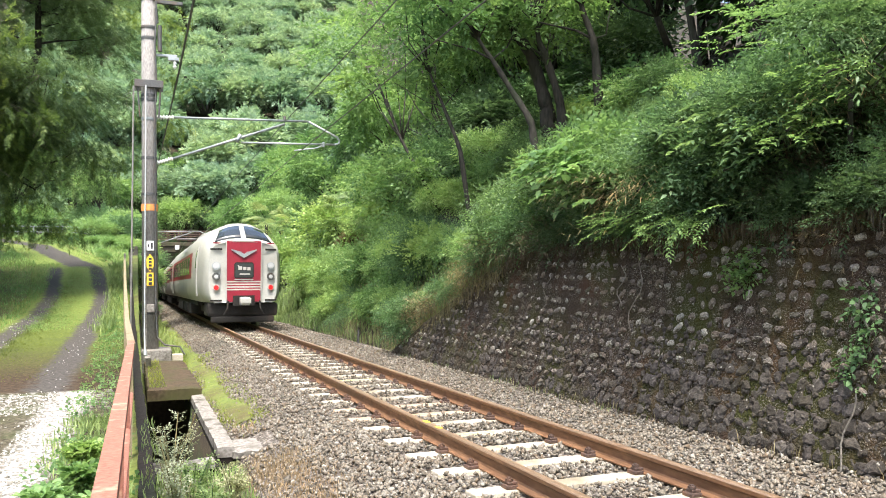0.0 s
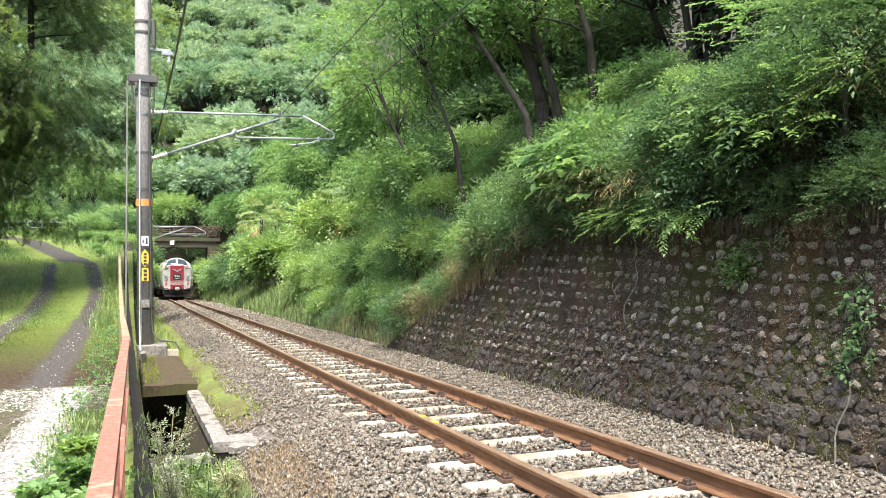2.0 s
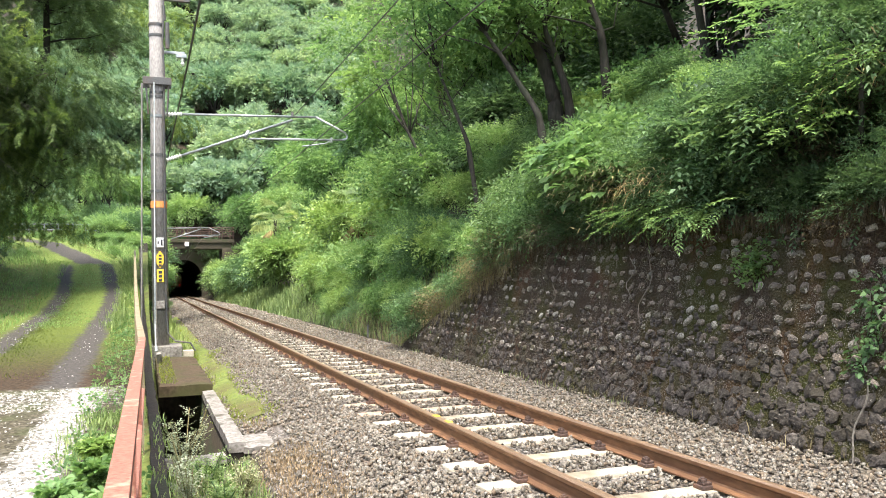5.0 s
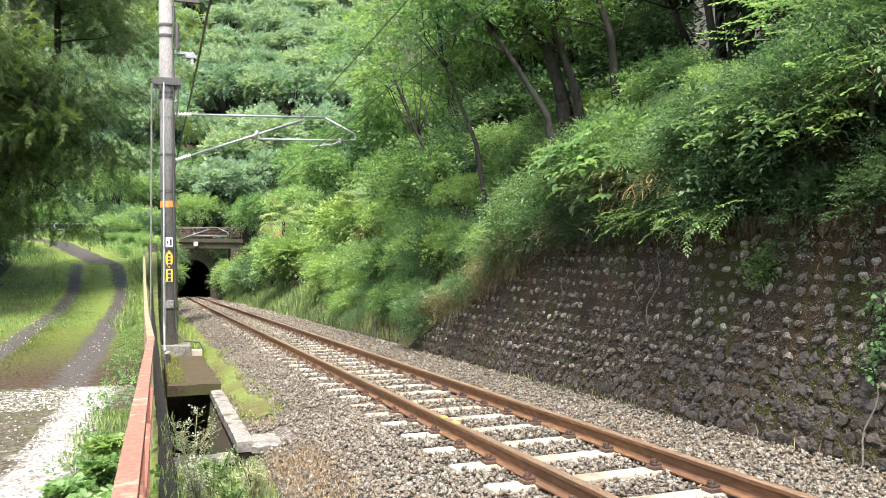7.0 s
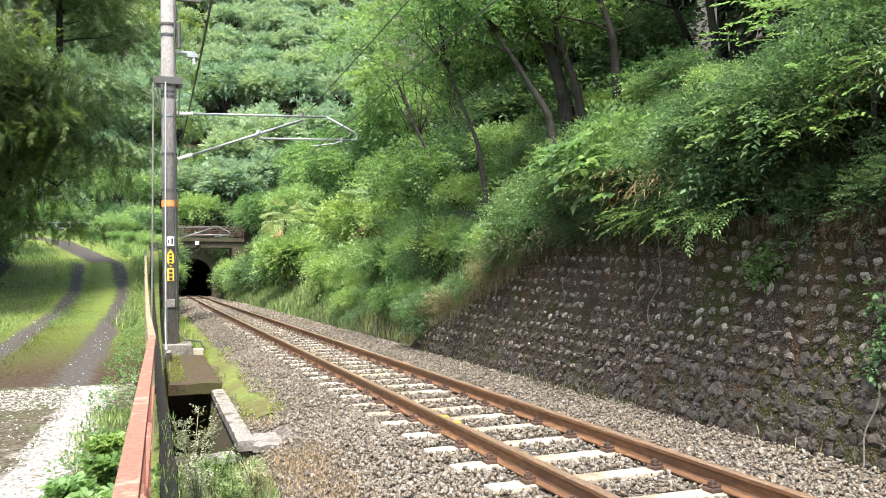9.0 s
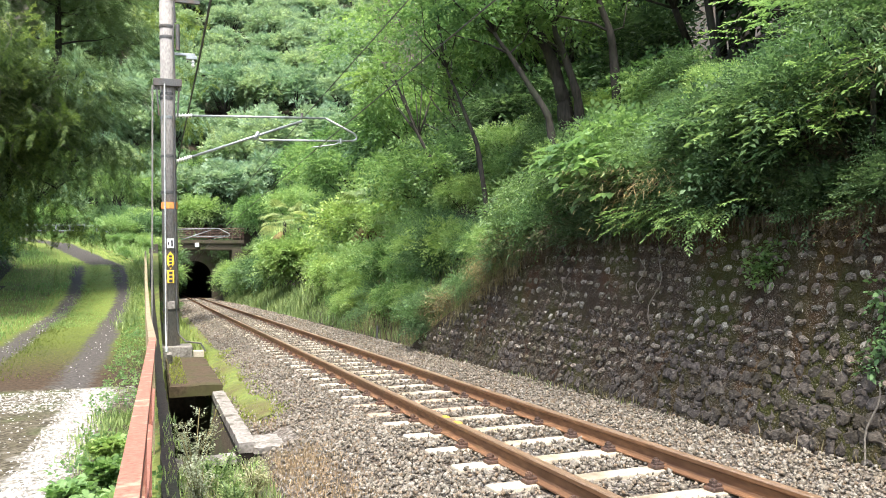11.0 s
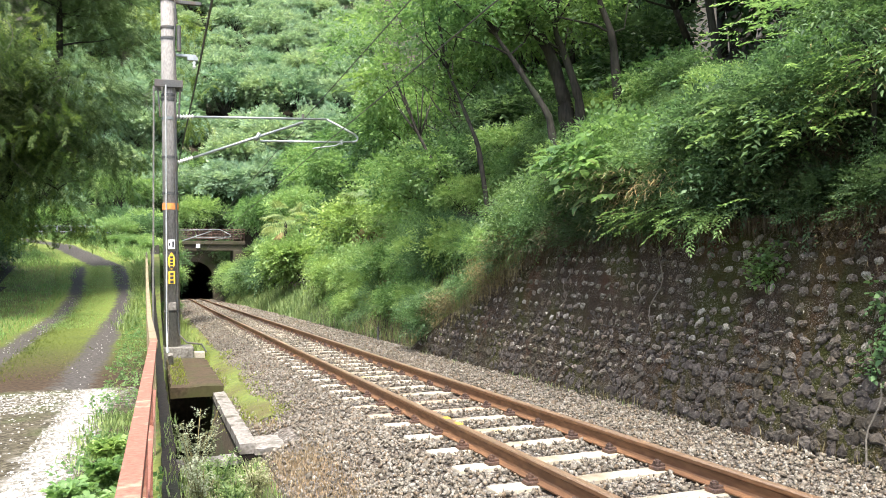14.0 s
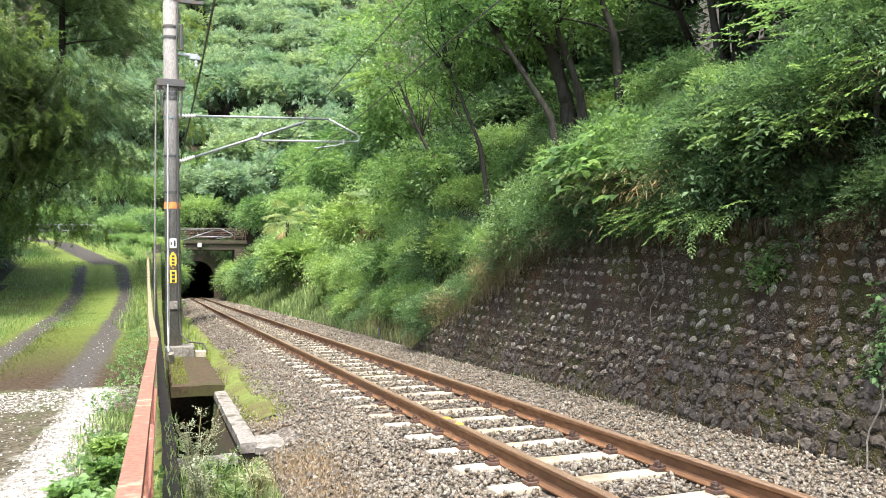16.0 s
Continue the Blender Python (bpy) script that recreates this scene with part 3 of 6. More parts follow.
def build_drain():
    g = thing("drain_channel", "open concrete drain with a pale side wall beside the track", "drain")
    # inner face kept dark so its colour gives the pit's shade
    part("wall_body", box(bmesh.new(), -2.43, -2.27, 8.73, 18.19, -2.1, -0.472), SHADE_CONCRETE, g, "drain wall below the coping, coloured dark for shade")
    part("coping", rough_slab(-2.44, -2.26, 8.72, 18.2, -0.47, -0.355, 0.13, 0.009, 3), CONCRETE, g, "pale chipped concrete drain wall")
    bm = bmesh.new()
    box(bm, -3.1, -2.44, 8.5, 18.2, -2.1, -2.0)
    part("channel_floor", bm, SHADE_CONCRETE, g)
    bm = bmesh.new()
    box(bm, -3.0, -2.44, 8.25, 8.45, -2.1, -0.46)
    part("end_wall", bm, SHADE_CONCRETE, g)
    s = tagged(part("drain_cover", rough_slab(-3.08, -2.29, 13.0, 18.0, -0.42, -0.24, 0.16, 0.018, 4), MOSS_SLAB), "mossy brown concrete slab that covers the drain", "drain cover")
    s = tagged(part("concrete_plank", rough_slab(-3.02, -2.30, 8.22, 8.5, -0.45, -0.385, 0.11, 0.012, 5), CONCRETE), "short pale concrete plank across the drain", "plank")
    s.rotation_euler.z = radians(1.5)
    s = tagged(part("concrete_slab", rough_slab(-2.30, -1.84, 8.62, 9.35, -0.47, -0.385, 0.1, 0.02, 6), CONCRETE), "flat weathered concrete slab lying on the ballast", "slab")
    s = tagged(part("concrete_block", box(bmesh.new(), -2.5, -2.28, 18.1, 18.4, -0.4, -0.14, 0.015), SLEEPER), "small pale concrete block beside the mast footing", "block")
    bm = bmesh.new()
    box(bm, -3.3, -2.5, 18.55, 19.5, -0.6, -0.06, 0.03)
    tagged(part("mast_footing", bm, CONCRETE), "grey concrete footing of the overhead line mast", "footing")


build_drain()


# ---- fence by the road ----
def angle_bar(bm, a, b, w=0.06, t=0.008):
    """An L-shaped bar with a flat top and a flange towards the track."""
    a, b = Vector(a), Vector(b)
    for p0, p1, q0, q1 in ((-w / 2, w / 2, -t, 0), (w / 2 - t, w / 2, -w * 0.9, -t - 0.001)):
        ring = []
        for c in (a, b):
            ring.append([bm.verts.new(c + Vector((x, 0, z))) for x, z in ((p0, q0), (p1, q0), (p1, q1), (p0, q1))])
        for i in range(4):
            bm.faces.new((ring[0][i], ring[0][(i + 1) % 4], ring[1][(i + 1) % 4], ring[1][i]))
        bm.faces.new(ring[0])
        bm.faces.new(ring[1][::-1])


def build_fence():
    th = thing("fence", "rusty orange steel angle fence on the wall beside the road", "fence")
    x = lambda y: float(np.interp(y, [0, 2, 7.62, 30, 36, 50, 62], [-3.362, -3.355, -3.31, -3.63, -3.7, -6.0, -9.6]))
    bm = bmesh.new()
    angle_bar(bm, (x(0.6), 0.6, 0.87), (x(7.62), 7.62, 0.876), 0.058)
    part("top_rail", bm, FENCE_RUST, th, "chipped orange-painted top rail")
    bm = bmesh.new()
    angle_bar(bm, (x(0.6), 0.6, 0.42), (x(7.62), 7.62, 0.42), 0.045)
    part("lower_rail", bm, FENCE_RUST, th)
    ys = [7.66, 14, 22, 29, 36]
    top = [0.85, 0.83, 1.35, 2.2, 2.75]
    for (ya, za), (yb, zb) in zip(zip(ys, top), zip(ys[1:], top[1:])):
        bm = bmesh.new()
        angle_bar(bm, (x(ya), ya, za), (x(yb), yb, zb), 0.07)
        part("top_rail", bm, FENCE_PALE, th, "faded buff top rail")
        bm = bmesh.new()
        angle_bar(bm, (x(ya), ya, za - 0.45), (x(yb), yb, zb - 0.45), 0.05)
        part("lower_rail", bm, FENCE_PALE, th)
    for y in [1.9, 3.8, 5.7, 7.6, 9.5, 11.4, 13.3, 15.5, 17.7, 19.9, 22.1, 24.3, 26.5, 29, 31.5, 34, 36]:
        zt = 0.865 if y < 7.65 else float(np.interp(y, ys, top))
        bm = bmesh.new()
        xx = x(y) - 0.005
        zb = float(road_z(y)) - 0.05
        box(bm, xx - 0.024, xx + 0.024, y - 0.004, y + 0.004, zb, zt - 0.009)
        box(bm, xx + 0.016, xx + 0.024, y - 0.05, y - 0.0045, zb, zt - 0.06)
        part("post", bm, FENCE_RUST if y < 6 else FENCE_PALE, th)


build_fence()


# ---- overhead line masts ----
def insulator(bm, a, b, n=6, r=0.06):
    """A ribbed insulator turned as one body."""
    a, b = Vector(a), Vector(b)
    d = (b - a).normalized()
    u = d.orthogonal().normalized()
    w = d.cross(u)
    prof = [(0.0, 0.02)]
    for i in range(n):
        for t, k in ((0.15, 0.025), (0.35, r), (0.6, r * 0.75), (0.8, 0.025)):
            prof.append(((i + t) / n, k))
    prof.append((1.0, 0.02))
    rings = [[bm.verts.new(a.lerp(b, t) + (u * math.cos(k * math.pi / 6) + w * math.sin(k * math.pi / 6)) * q) for k in range(12)] for t, q in prof]
    for p, q in zip(rings, rings[1:]):
        for k in range(12):
            bm.faces.new((p[k], p[(k + 1) % 12], q[(k + 1) % 12], q[k]))
    bm.faces.new(rings[0])
    bm.faces.new(rings[-1][::-1])


def build_mast(full=True):
    """The mast stands at its own origin; the rail head is at height 0, the track's middle 2.94 m to its right."""
    th = thing("catenary_mast", "grey spun-concrete overhead line mast with galvanised cantilever" if full else "grey overhead line mast near the tunnel mouth", "mast", "masts along the track")
    bm = bmesh.new()
    tube(bm, (0, 0, -0.3), (0, 0, 10.5), 0.178, 0.145, 28)
    part("pole", bm, POLE_GREY, th, smooth=True)
    bm = bmesh.new()
    box(bm, -0.31, 0.31, -0.22, -0.15, 5.88, 6.05, 0.01)
    box(bm, -0.31, 0.31, 0.17, 0.24, 5.88, 6.05, 0.01)
    for x in (-0.27, 0.2):
        box(bm, x, x + 0.06, -0.15, 0.17, 5.9, 6.0)
    part("crossarm", bm, STEEL_DARK, th, "dark steel clamp arm")
    for x, top in ((-0.24, 5.88), (0.25, 5.88)):
        bm = bmesh.new()
        tube(bm, (x, -0.16, top), (x * 0.82, -0.15, 5.2), 0.02, 0.02, 8)
        part("brace", bm, STEEL_DARK, th)
    for z, r in ((5.18, 0.172), (5.62, 0.172), (4.28, 0.176), (5.72, 0.172), (7.05, 0.168), (7.3, 0.168), (7.95, 0.165), (3.45, 0.18), (0.75, 0.185), (2.08, 0.183)):
        bm = bmesh.new()
        tube(bm, (0, 0, z - 0.03), (0, 0, z + 0.03), r, r, 28)
        part("clamp_band", bm, STEEL_DARK if z != 5.18 else STEEL, th)
    # cantilever
    y = 0.0
    bm = bmesh.new()
    insulator(bm, (0.16, y, 5.24), (0.55, y, 5.26))
    part("insulator", bm, WHITE, th, "white ribbed insulator", True)
    bm = bmesh.new()
    insulator(bm, (0.17, y, 4.18), (0.52, y, 4.30))
    part("insulator", bm, WHITE, th, "white ribbed insulator", True)
    bm = bmesh.new()
    line(bm, [(0.5, y, 5.26), (3.68, y, 5.335)], 0.028, 10)
    line(bm, [(3.68, y, 5.335), (4.40, y, 4.98), (4.46, y, 4.90), (4.44, y, 4.82), (4.32, y, 4.79)], 0.026, 10)
    part("top_tube", bm, STEEL, th, smooth=True)
    bm = bmesh.new()
    line(bm, [(0.5, y, 4.29), (3.1, y, 5.24)], 0.032, 10)
    tube(bm, (1.95, y, 4.75), (2.05, y, 4.93), 0.05, 0.05, 8)
    part("strut_tube", bm, STEEL, th, smooth=True)
    bm = bmesh.new()
    line(bm, [(2.05, y, 4.74), (4.34, y, 4.79)], 0.026, 10)
    part("lower_tube", bm, STEEL, th, smooth=True)
    bm = bmesh.new()
    line(bm, [(4.05, y, 4.78), (3.9, y, 4.69), (3.32, y, 4.60)], 0.016, 8)
    tube(bm, (4.05, y, 4.72), (4.05, y, 4.84), 0.035, 0.035, 8)
    part("steady_arm", bm, STEEL, th)
    bm = bmesh.new()
    tube(bm, (3.1, y, 5.33), (3.1, y, 5.44), 0.04, 0.03, 8)
    part("wire_saddle", bm, STEEL_DARK, th)
    if not full:
        return th
    bm = bmesh.new()
    box(bm, 0.1, 0.62, -0.03, 0.03, 6.66, 6.72, 0.008)
    box(bm, 0.42, 0.66, -0.05, 0.05, 6.58, 6.66, 0.008)
    part("feeder_bracket", bm, STEEL, th)
    bm = bmesh.new()
    insulator(bm, (0.57, 0, 6.64), (0.57, 0, 6.40), 3, 0.05)
    part("insulator", bm, WHITE, th, "small white feeder insulator", True)
    bm = bmesh.new()
    box(bm, -0.1, 0.75, -0.04, 0.04, 7.9, 7.98, 0.008)
    part("crossarm", bm, STEEL_DARK, th)
    bm = bmesh.new()
    line(bm, [(-0.09, -0.17, 5.86), (-0.09, -0.175, 0.0)], 0.012, 8)
    part("conduit", bm, CONCRETE, th, "pale conduit pipe down the pole")
    bm = bmesh.new()
    line(bm, [(0.15, -0.12, 9.5), (0.17, -0.13, 7.6), (0.13, -0.14, 6.9), (0.16, -0.13, 6.1), (0.12, -0.15, 5.2), (0.12, -0.15, 0.7), (0.15, -0.16, 0.2), (0.3, -0.25, 0.03), (0.62, -0.35, -0.02), (0.72, -0.4, -0.2)], 0.02, 8)
    part("cable", bm, STEEL_DARK, th, "dark cable clipped to the pole")
    bm = bmesh.new()
    tube(bm, (0.24, -0.1, 6.75), (0.24, -0.1, 7.35), 0.05, 0.05, 10)
    tube(bm, (0.18, -0.1, 7.4), (0.16, -0.1, 7.75), 0.04, 0.03, 10)
    part("cable_head", bm, STEEL_DARK, th)
    bm = bmesh.new()
    tube(bm, (0, 0, 3.07), (0, 0, 3.22), 0.1815, 0.181, 28)
    part("paint_band", bm, ORANGE, th, "orange painted band")
    # plates
    bm = bmesh.new()
    box(bm, -0.07, 0.08, -0.215, -0.2, 2.16, 2.38, 0.01)
    p = part("number_plate", bm, WHITE, th, "white enamel plate with dark marks")
    for x0, x1, z0, z1 in ((-0.05, -0.02, 2.23, 2.31), (0.02, 0.06, 2.20, 2.34)):
        part("mark", box(bmesh.new(), x0, x1, -0.219, -0.2155, z0, z1), INK, p)
    bm = bmesh.new()
    vs = [bm.verts.new((x, yy, z)) for yy in (-0.215, -0.2) for x, z in ((0, 2.09), (0.075, 1.97), (0.075, 1.80), (0.0, 1.68), (-0.075, 1.80), (-0.075, 1.97))]
    bm.faces.new(vs[:6])
    bm.faces.new(vs[6:][::-1])
    for i in range(6):
        bm.faces.new((vs[i], vs[(i + 1) % 6], vs[6 + (i + 1) % 6], vs[6 + i]))
    p = part("warning_plate", bm, YELLOW, th, "yellow lozenge warning plate with dark characters")
    for i in range(4):
        z = 2.0 - i * 0.075
        part("mark", box(bmesh.new(), -0.03, 0.035, -0.219, -0.2155, z - 0.05, z), INK, p)
    bm = bmesh.new()
    box(bm, -0.072, 0.072, -0.215, -0.2, 1.37, 1.66, 0.006)
    p = part("warning_plate", bm, YELLOW, th, "yellow rectangular plate with dark characters")
    for i in range(3):
        z = 1.63 - i * 0.09
        part("mark", box(bmesh.new(), -0.035, 0.04, -0.219, -0.2155, z - 0.065, z), INK, p)
    bm = bmesh.new()
    box(bm, -0.08, 0.09, -0.25, -0.17, 0.77, 0.95, 0.015)
    part("junction_box", bm, CONCRETE, th, "grey junction box")
    return th


MAST = build_mast()
MAST.matrix_basis = pose(-2.94, 19.0, 0, 0, -0.9)
MAST_FAR = build_mast(False)
MAST_FAR.matrix_basis = pose(-2.55, 60.0, 0.0)


def build_guy():
    th = thing("guy_wire", "steel guy wire with ring and white anchor stub", "guy wire")
    bm = bmesh.new()
    line(bm, [(-3.1, 18.7, 5.9), (-3.09, 17.2, 0.5), (-3.08, 16.9, 0.05)], 0.014, 6)
    part("wire", bm, STEEL, th)
    bm = bmesh.new()
    tube(bm, (-3.08, 16.9, 0.07), (-3.07, 16.85, -0.03), 0.035, 0.035, 8)
    part("ring", bm, STEEL, th)
    bm = bmesh.new()
    box(bm, -0.05, 0.05, -0.05, 0.05, -0.35, 0.1, 0.01, pose(-3.02, 16.6, -0.12, 25, -8))
    part("anchor", bm, CONCRETE, th, "pale anchor stub")
    t2 = thing("guy_guard", "thin green-grey guard pipe beside the mast", "pipe")
    bm = bmesh.new()
    tube(bm, (-3.36, 19.6, -0.1), (-3.36, 19.3, 6.0), 0.02, 0.02, 8)
    part("pipe", bm, POLE_GREY, t2)


build_guy()


def build_wires():
    for name, x, z, r in (("contact_wire", 0.38, 4.58, 0.011), ("messenger_wire", 0.16, 5.44, 0.011)):
        bm = bmesh.new()
        zt = 4.15 if z < 5 else 4.3
        line(bm, [(x, -30, z + 0.0), (x, 19, z), (x * 0.9 + 0.25, 60, z - 0.1), (0.66, 90.5, zt - 0.9), (1.06, 160, zt - 1.2)], r, 6)
        tagged(part(name, bm, STEEL_DARK), "thin dark overhead wire above the track", "wire")
    bm = bmesh.new()
    line(bm, [(-2.36, -30, 6.6), (-2.36, -6, 6.48), (-2.37, 19, 6.40), (-2.5, 40, 6.2), (-2.6, 60, 6.4)], 0.022, 6)
    tagged(part("feeder_wire", bm, STEEL_DARK), "black feeder cable slung along the masts", "wire")


build_wires()


# ---- bridge and tunnel ----
def build_tunnel():
    n = 16
    R, spring, cx, dz = 1.95, 2.12, 0.67, -0.28
    ring = [(-R, -0.45)] + [(-R * math.cos(math.pi * i / n), spring + R * math.sin(math.pi * i / n)) for i in range(n + 1)] + [(R, -0.45)]
    bm = bmesh.new()
    rings = []
    for y in (TUNNEL_Y + 0.01, 100, 120, 640):
        ox, oz = (cx, dz) if y < 91 else (float(track_x(y)), float(track_z(y)))
        rings.append([bm.verts.new((x + ox, y, z + oz)) for x, z in ring])
    for a, b in zip(rings, rings[1:]):
        for i in range(len(ring) - 1):
            bm.faces.new((a[i], a[i + 1], b[i + 1], b[i]))
    bm.faces.new(rings[-1])
    tagged(part("tunnel_lining", bm, SHADE_CONCRETE), "near-black tunnel bore", "tunnel", kind="structure")
    # portal wall with the arch cut through it
    bm = bmesh.new()
    outer = [(-7, -0.6)] + [(-7 + 13.5 * i / n, 5.2) for i in range(n + 1)] + [(6.5, -0.6)]
    rings = []
    for y in (TUNNEL_Y, TUNNEL_Y + 1.0):
        rings.append(([bm.verts.new((x + cx, y, z + dz)) for x, z in ring], [bm.verts.new((x, y, z)) for x, z in outer]))
    for ri, ro in rings:
        for i in range(len(ring) - 1):
            bm.faces.new((ri[i], ri[i + 1], ro[i + 1], ro[i]))
    for k in (0, 1):
        for i in range(len(ring) - 1):
            bm.faces.new((rings[0][k][i], rings[0][k][i + 1], rings[1][k][i + 1], rings[1][k][i]))
    portal = tagged(part("tunnel_portal", bm, CONCRETE_DARK), "weathered dark stone tunnel portal", "tunnel portal", kind="structure")
    for i in range(n):
        t0, t1 = math.pi * i / n + 0.02, math.pi * (i + 1) / n - 0.02
        bm = bmesh.new()
        vs = []
        for y in (TUNNEL_Y - 0.06, TUNNEL_Y + 0.02):
            for r, t in ((R, t0), (R + 0.42, t0), (R + 0.42, t1), (R, t1)):
                vs.append(bm.verts.new((cx - r * math.cos(t), y, dz + spring + r * math.sin(t))))
        for q in ((0, 1, 2, 3), (7, 6, 5, 4), (0, 4, 5, 1), (1, 5, 6, 2), (2, 6, 7, 3), (3, 7, 4, 0)):
            bm.faces.new([vs[k] for k in q])
        part("arch_stone", bm, CONCRETE_DARK, portal)


build_tunnel()


def build_bridge():
    th = thing("footbridge", "dark concrete overbridge before the tunnel with rusty railings", "bridge")
    y = 75.0
    part("deck", box(bmesh.new(), -5.5, 4.5, y, y + 3.0, 4.95, 5.28, 0.02), CONCRETE_DARK, th, "weathered concrete deck edge")
    part("girder", box(bmesh.new(), -5.5, 4.2, y + 0.15, y + 0.5, 4.4, 4.95), CONCRETE_DARK, th)
    part("girder", box(bmesh.new(), -5.5, 4.2, y + 2.5, y + 2.85, 4.4, 4.95), CONCRETE_DARK, th)
    for yy in (y + 0.1, y + 2.9):
        for z in (5.65, 6.0, 6.35):
            part("handrail", tube(bmesh.new(), (-5.5, yy, z), (4.5, yy, z), 0.03, 0.03, 8), IRON, th)
        for i in range(11):
            x = -5.4 + i * 0.98
            part("railing_post", tube(bmesh.new(), (x, yy, 5.28), (x, yy, 6.38), 0.035, 0.035, 8), IRON, th)
    part("wire_hanger", box(bmesh.new(), 0.1, 0.45, y - 0.08, y - 0.002, 4.62, 5.0, 0.02), WHITE, th, "white insulator hanger under the deck")
    for x0, x1 in ((3.4, 5.5), (-6.5, -3.6)):
        tagged(part("bridge_abutment", box(bmesh.new(), x0, x1, y - 0.1, y + 3.1, -0.6, 4.39, 0.03), CONCRETE_DARK), "mossy concrete abutment of the overbridge", "abutment", kind="structure")


build_bridge()


def build_small_structures():
    st = thing("marker_stake", "thin dark marker stake in the ballast edge", "stake", at=pose(2.3, 20.4, -0.35))
    part("shaft", tube(bmesh.new(), (0, 0, -0.1), (0.01, 0, 0.5), 0.03, 0.025, 8), STEEL_DARK, st)
    # pale guard rail beyond the bend of the road
    g = thing("guard_rail", "pale grey pipe guard rail beside the far lane", "guard rail")
    pts = [(-6.2, 57), (-8.0, 60), (-10.0, 62), (-12.0, 63)]
    zs = [float(road_z(y)) for _, y in pts]
    for (a, b), (c, d), za, zb in zip(pts, pts[1:], zs, zs[1:]):
        for h in (0.45, 0.85):
            part("rail_pipe", tube(bmesh.new(), (a, b, za + h), (c, d, zb + h), 0.035, 0.035, 8), STEEL, g)
        for k in range(2):
            t = k / 2
            x, y = a + (c - a) * t, b + (d - b) * t
            part("post", tube(bmesh.new(), (x, y, za + (zb - za) * t - 0.1), (x, y, za + (zb - za) * t + 0.87), 0.04, 0.04, 8), STEEL, g)


build_small_structures()


# ---- train ----
CREAM = two_scale("car_cream_paint", (0.37, 0.368, 0.335), (0.43, 0.428, 0.39), (0.33, 0.315, 0.275), 1.2, 30, 0.4, 0.0, 0.5, 0.0)
CAR_RED = two_scale("car_red_paint", (0.215, 0.008, 0.020), (0.26, 0.012, 0.028), (0.18, 0.010, 0.02), 1.5, 30, 0.4, 0.0, 0.5, 0.0)
CAR_ROOF = two_scale("car_roof_grey", (0.26, 0.26, 0.24), (0.34, 0.34, 0.31), (0.18, 0.17, 0.155), 1.0, 20, 0.7, relief=0.1)
UNDER = two_scale("underframe_black", (0.008, 0.0075, 0.007), (0.022, 0.02, 0.018), (0.03, 0.022, 0.018), 2, 30, 0.8)
PANE, pnt, pb = material("car_window_glass", 0.08, 0.0, 0.6)
pb.inputs["Base Color"].default_value = (0.02, 0.025, 0.028, 1)
LENS, lnt, lb = material("lamp_lens", 0.15, 0.0, 0.6)
lb.inputs["Base Color"].default_value = (0.45, 0.46, 0.46, 1)
TAIL, tnt, tb = material("tail_lamp_lit", 0.3)
tb.inputs["Base Color"].default_value = (0.4, 0.01, 0.01, 1)
tb.inputs["Emission Color"].default_value = (1.0, 0.02, 0.02, 1)
tb.inputs["Emission Strength"].default_value = 0.35
SIGN_BACK, snt, sb = material("headsign_glass", 0.2, 0.0, 0.6)
sb.inputs["Base Color"].default_value = (0.035, 0.04, 0.04, 1)

SECTION = [(0.0, 0.80), (1.18, 0.80), (1.28, 0.86), (1.38, 1.10), (1.41, 1.5), (1.41, 1.95), (1.385, 2.35), (1.31, 2.75), (1.18, 3.02), (0.92, 3.20), (0.58, 3.31), (0.28, 3.35), (0.0, 3.36)]


def nose_taper(d):
    return float(np.interp(d, [0, 0.06, 0.2, 0.5, 1.1, 2.0, 3.5], [0.76, 0.79, 0.83, 0.872, 0.92, 0.96, 1.0]))


def nose_top(d):
    return float(np.interp(d, [0, 0.08, 0.95, 1.5, 3.2, 4.5], [2.78, 2.84, 3.36, 3.47, 3.44, 3.36]))


def section_at(d, nose):
    k, t = (nose_taper(d), nose_top(d)) if nose else (1.0, 3.36)
    out = []
    for x, z in SECTION:
        zz = z if z < 2.4 else 2.4 + (z - 2.4) * (t - 2.4) / (3.36 - 2.4)
        cab = float(np.interp(zz, [2.66, 2.9, 3.4], [1.0, 0.9, 0.74])) if nose else 1.0
        out.append((x * k * (cab + (1 - cab) * min(1.0, max(0.0, d - 1.6) / 1.6)), zz))
    return out


def bulge(x, d):
    return 0.16 * (abs(x) / 1.25) ** 2.2 * max(0.0, 1 - d / 0.6)


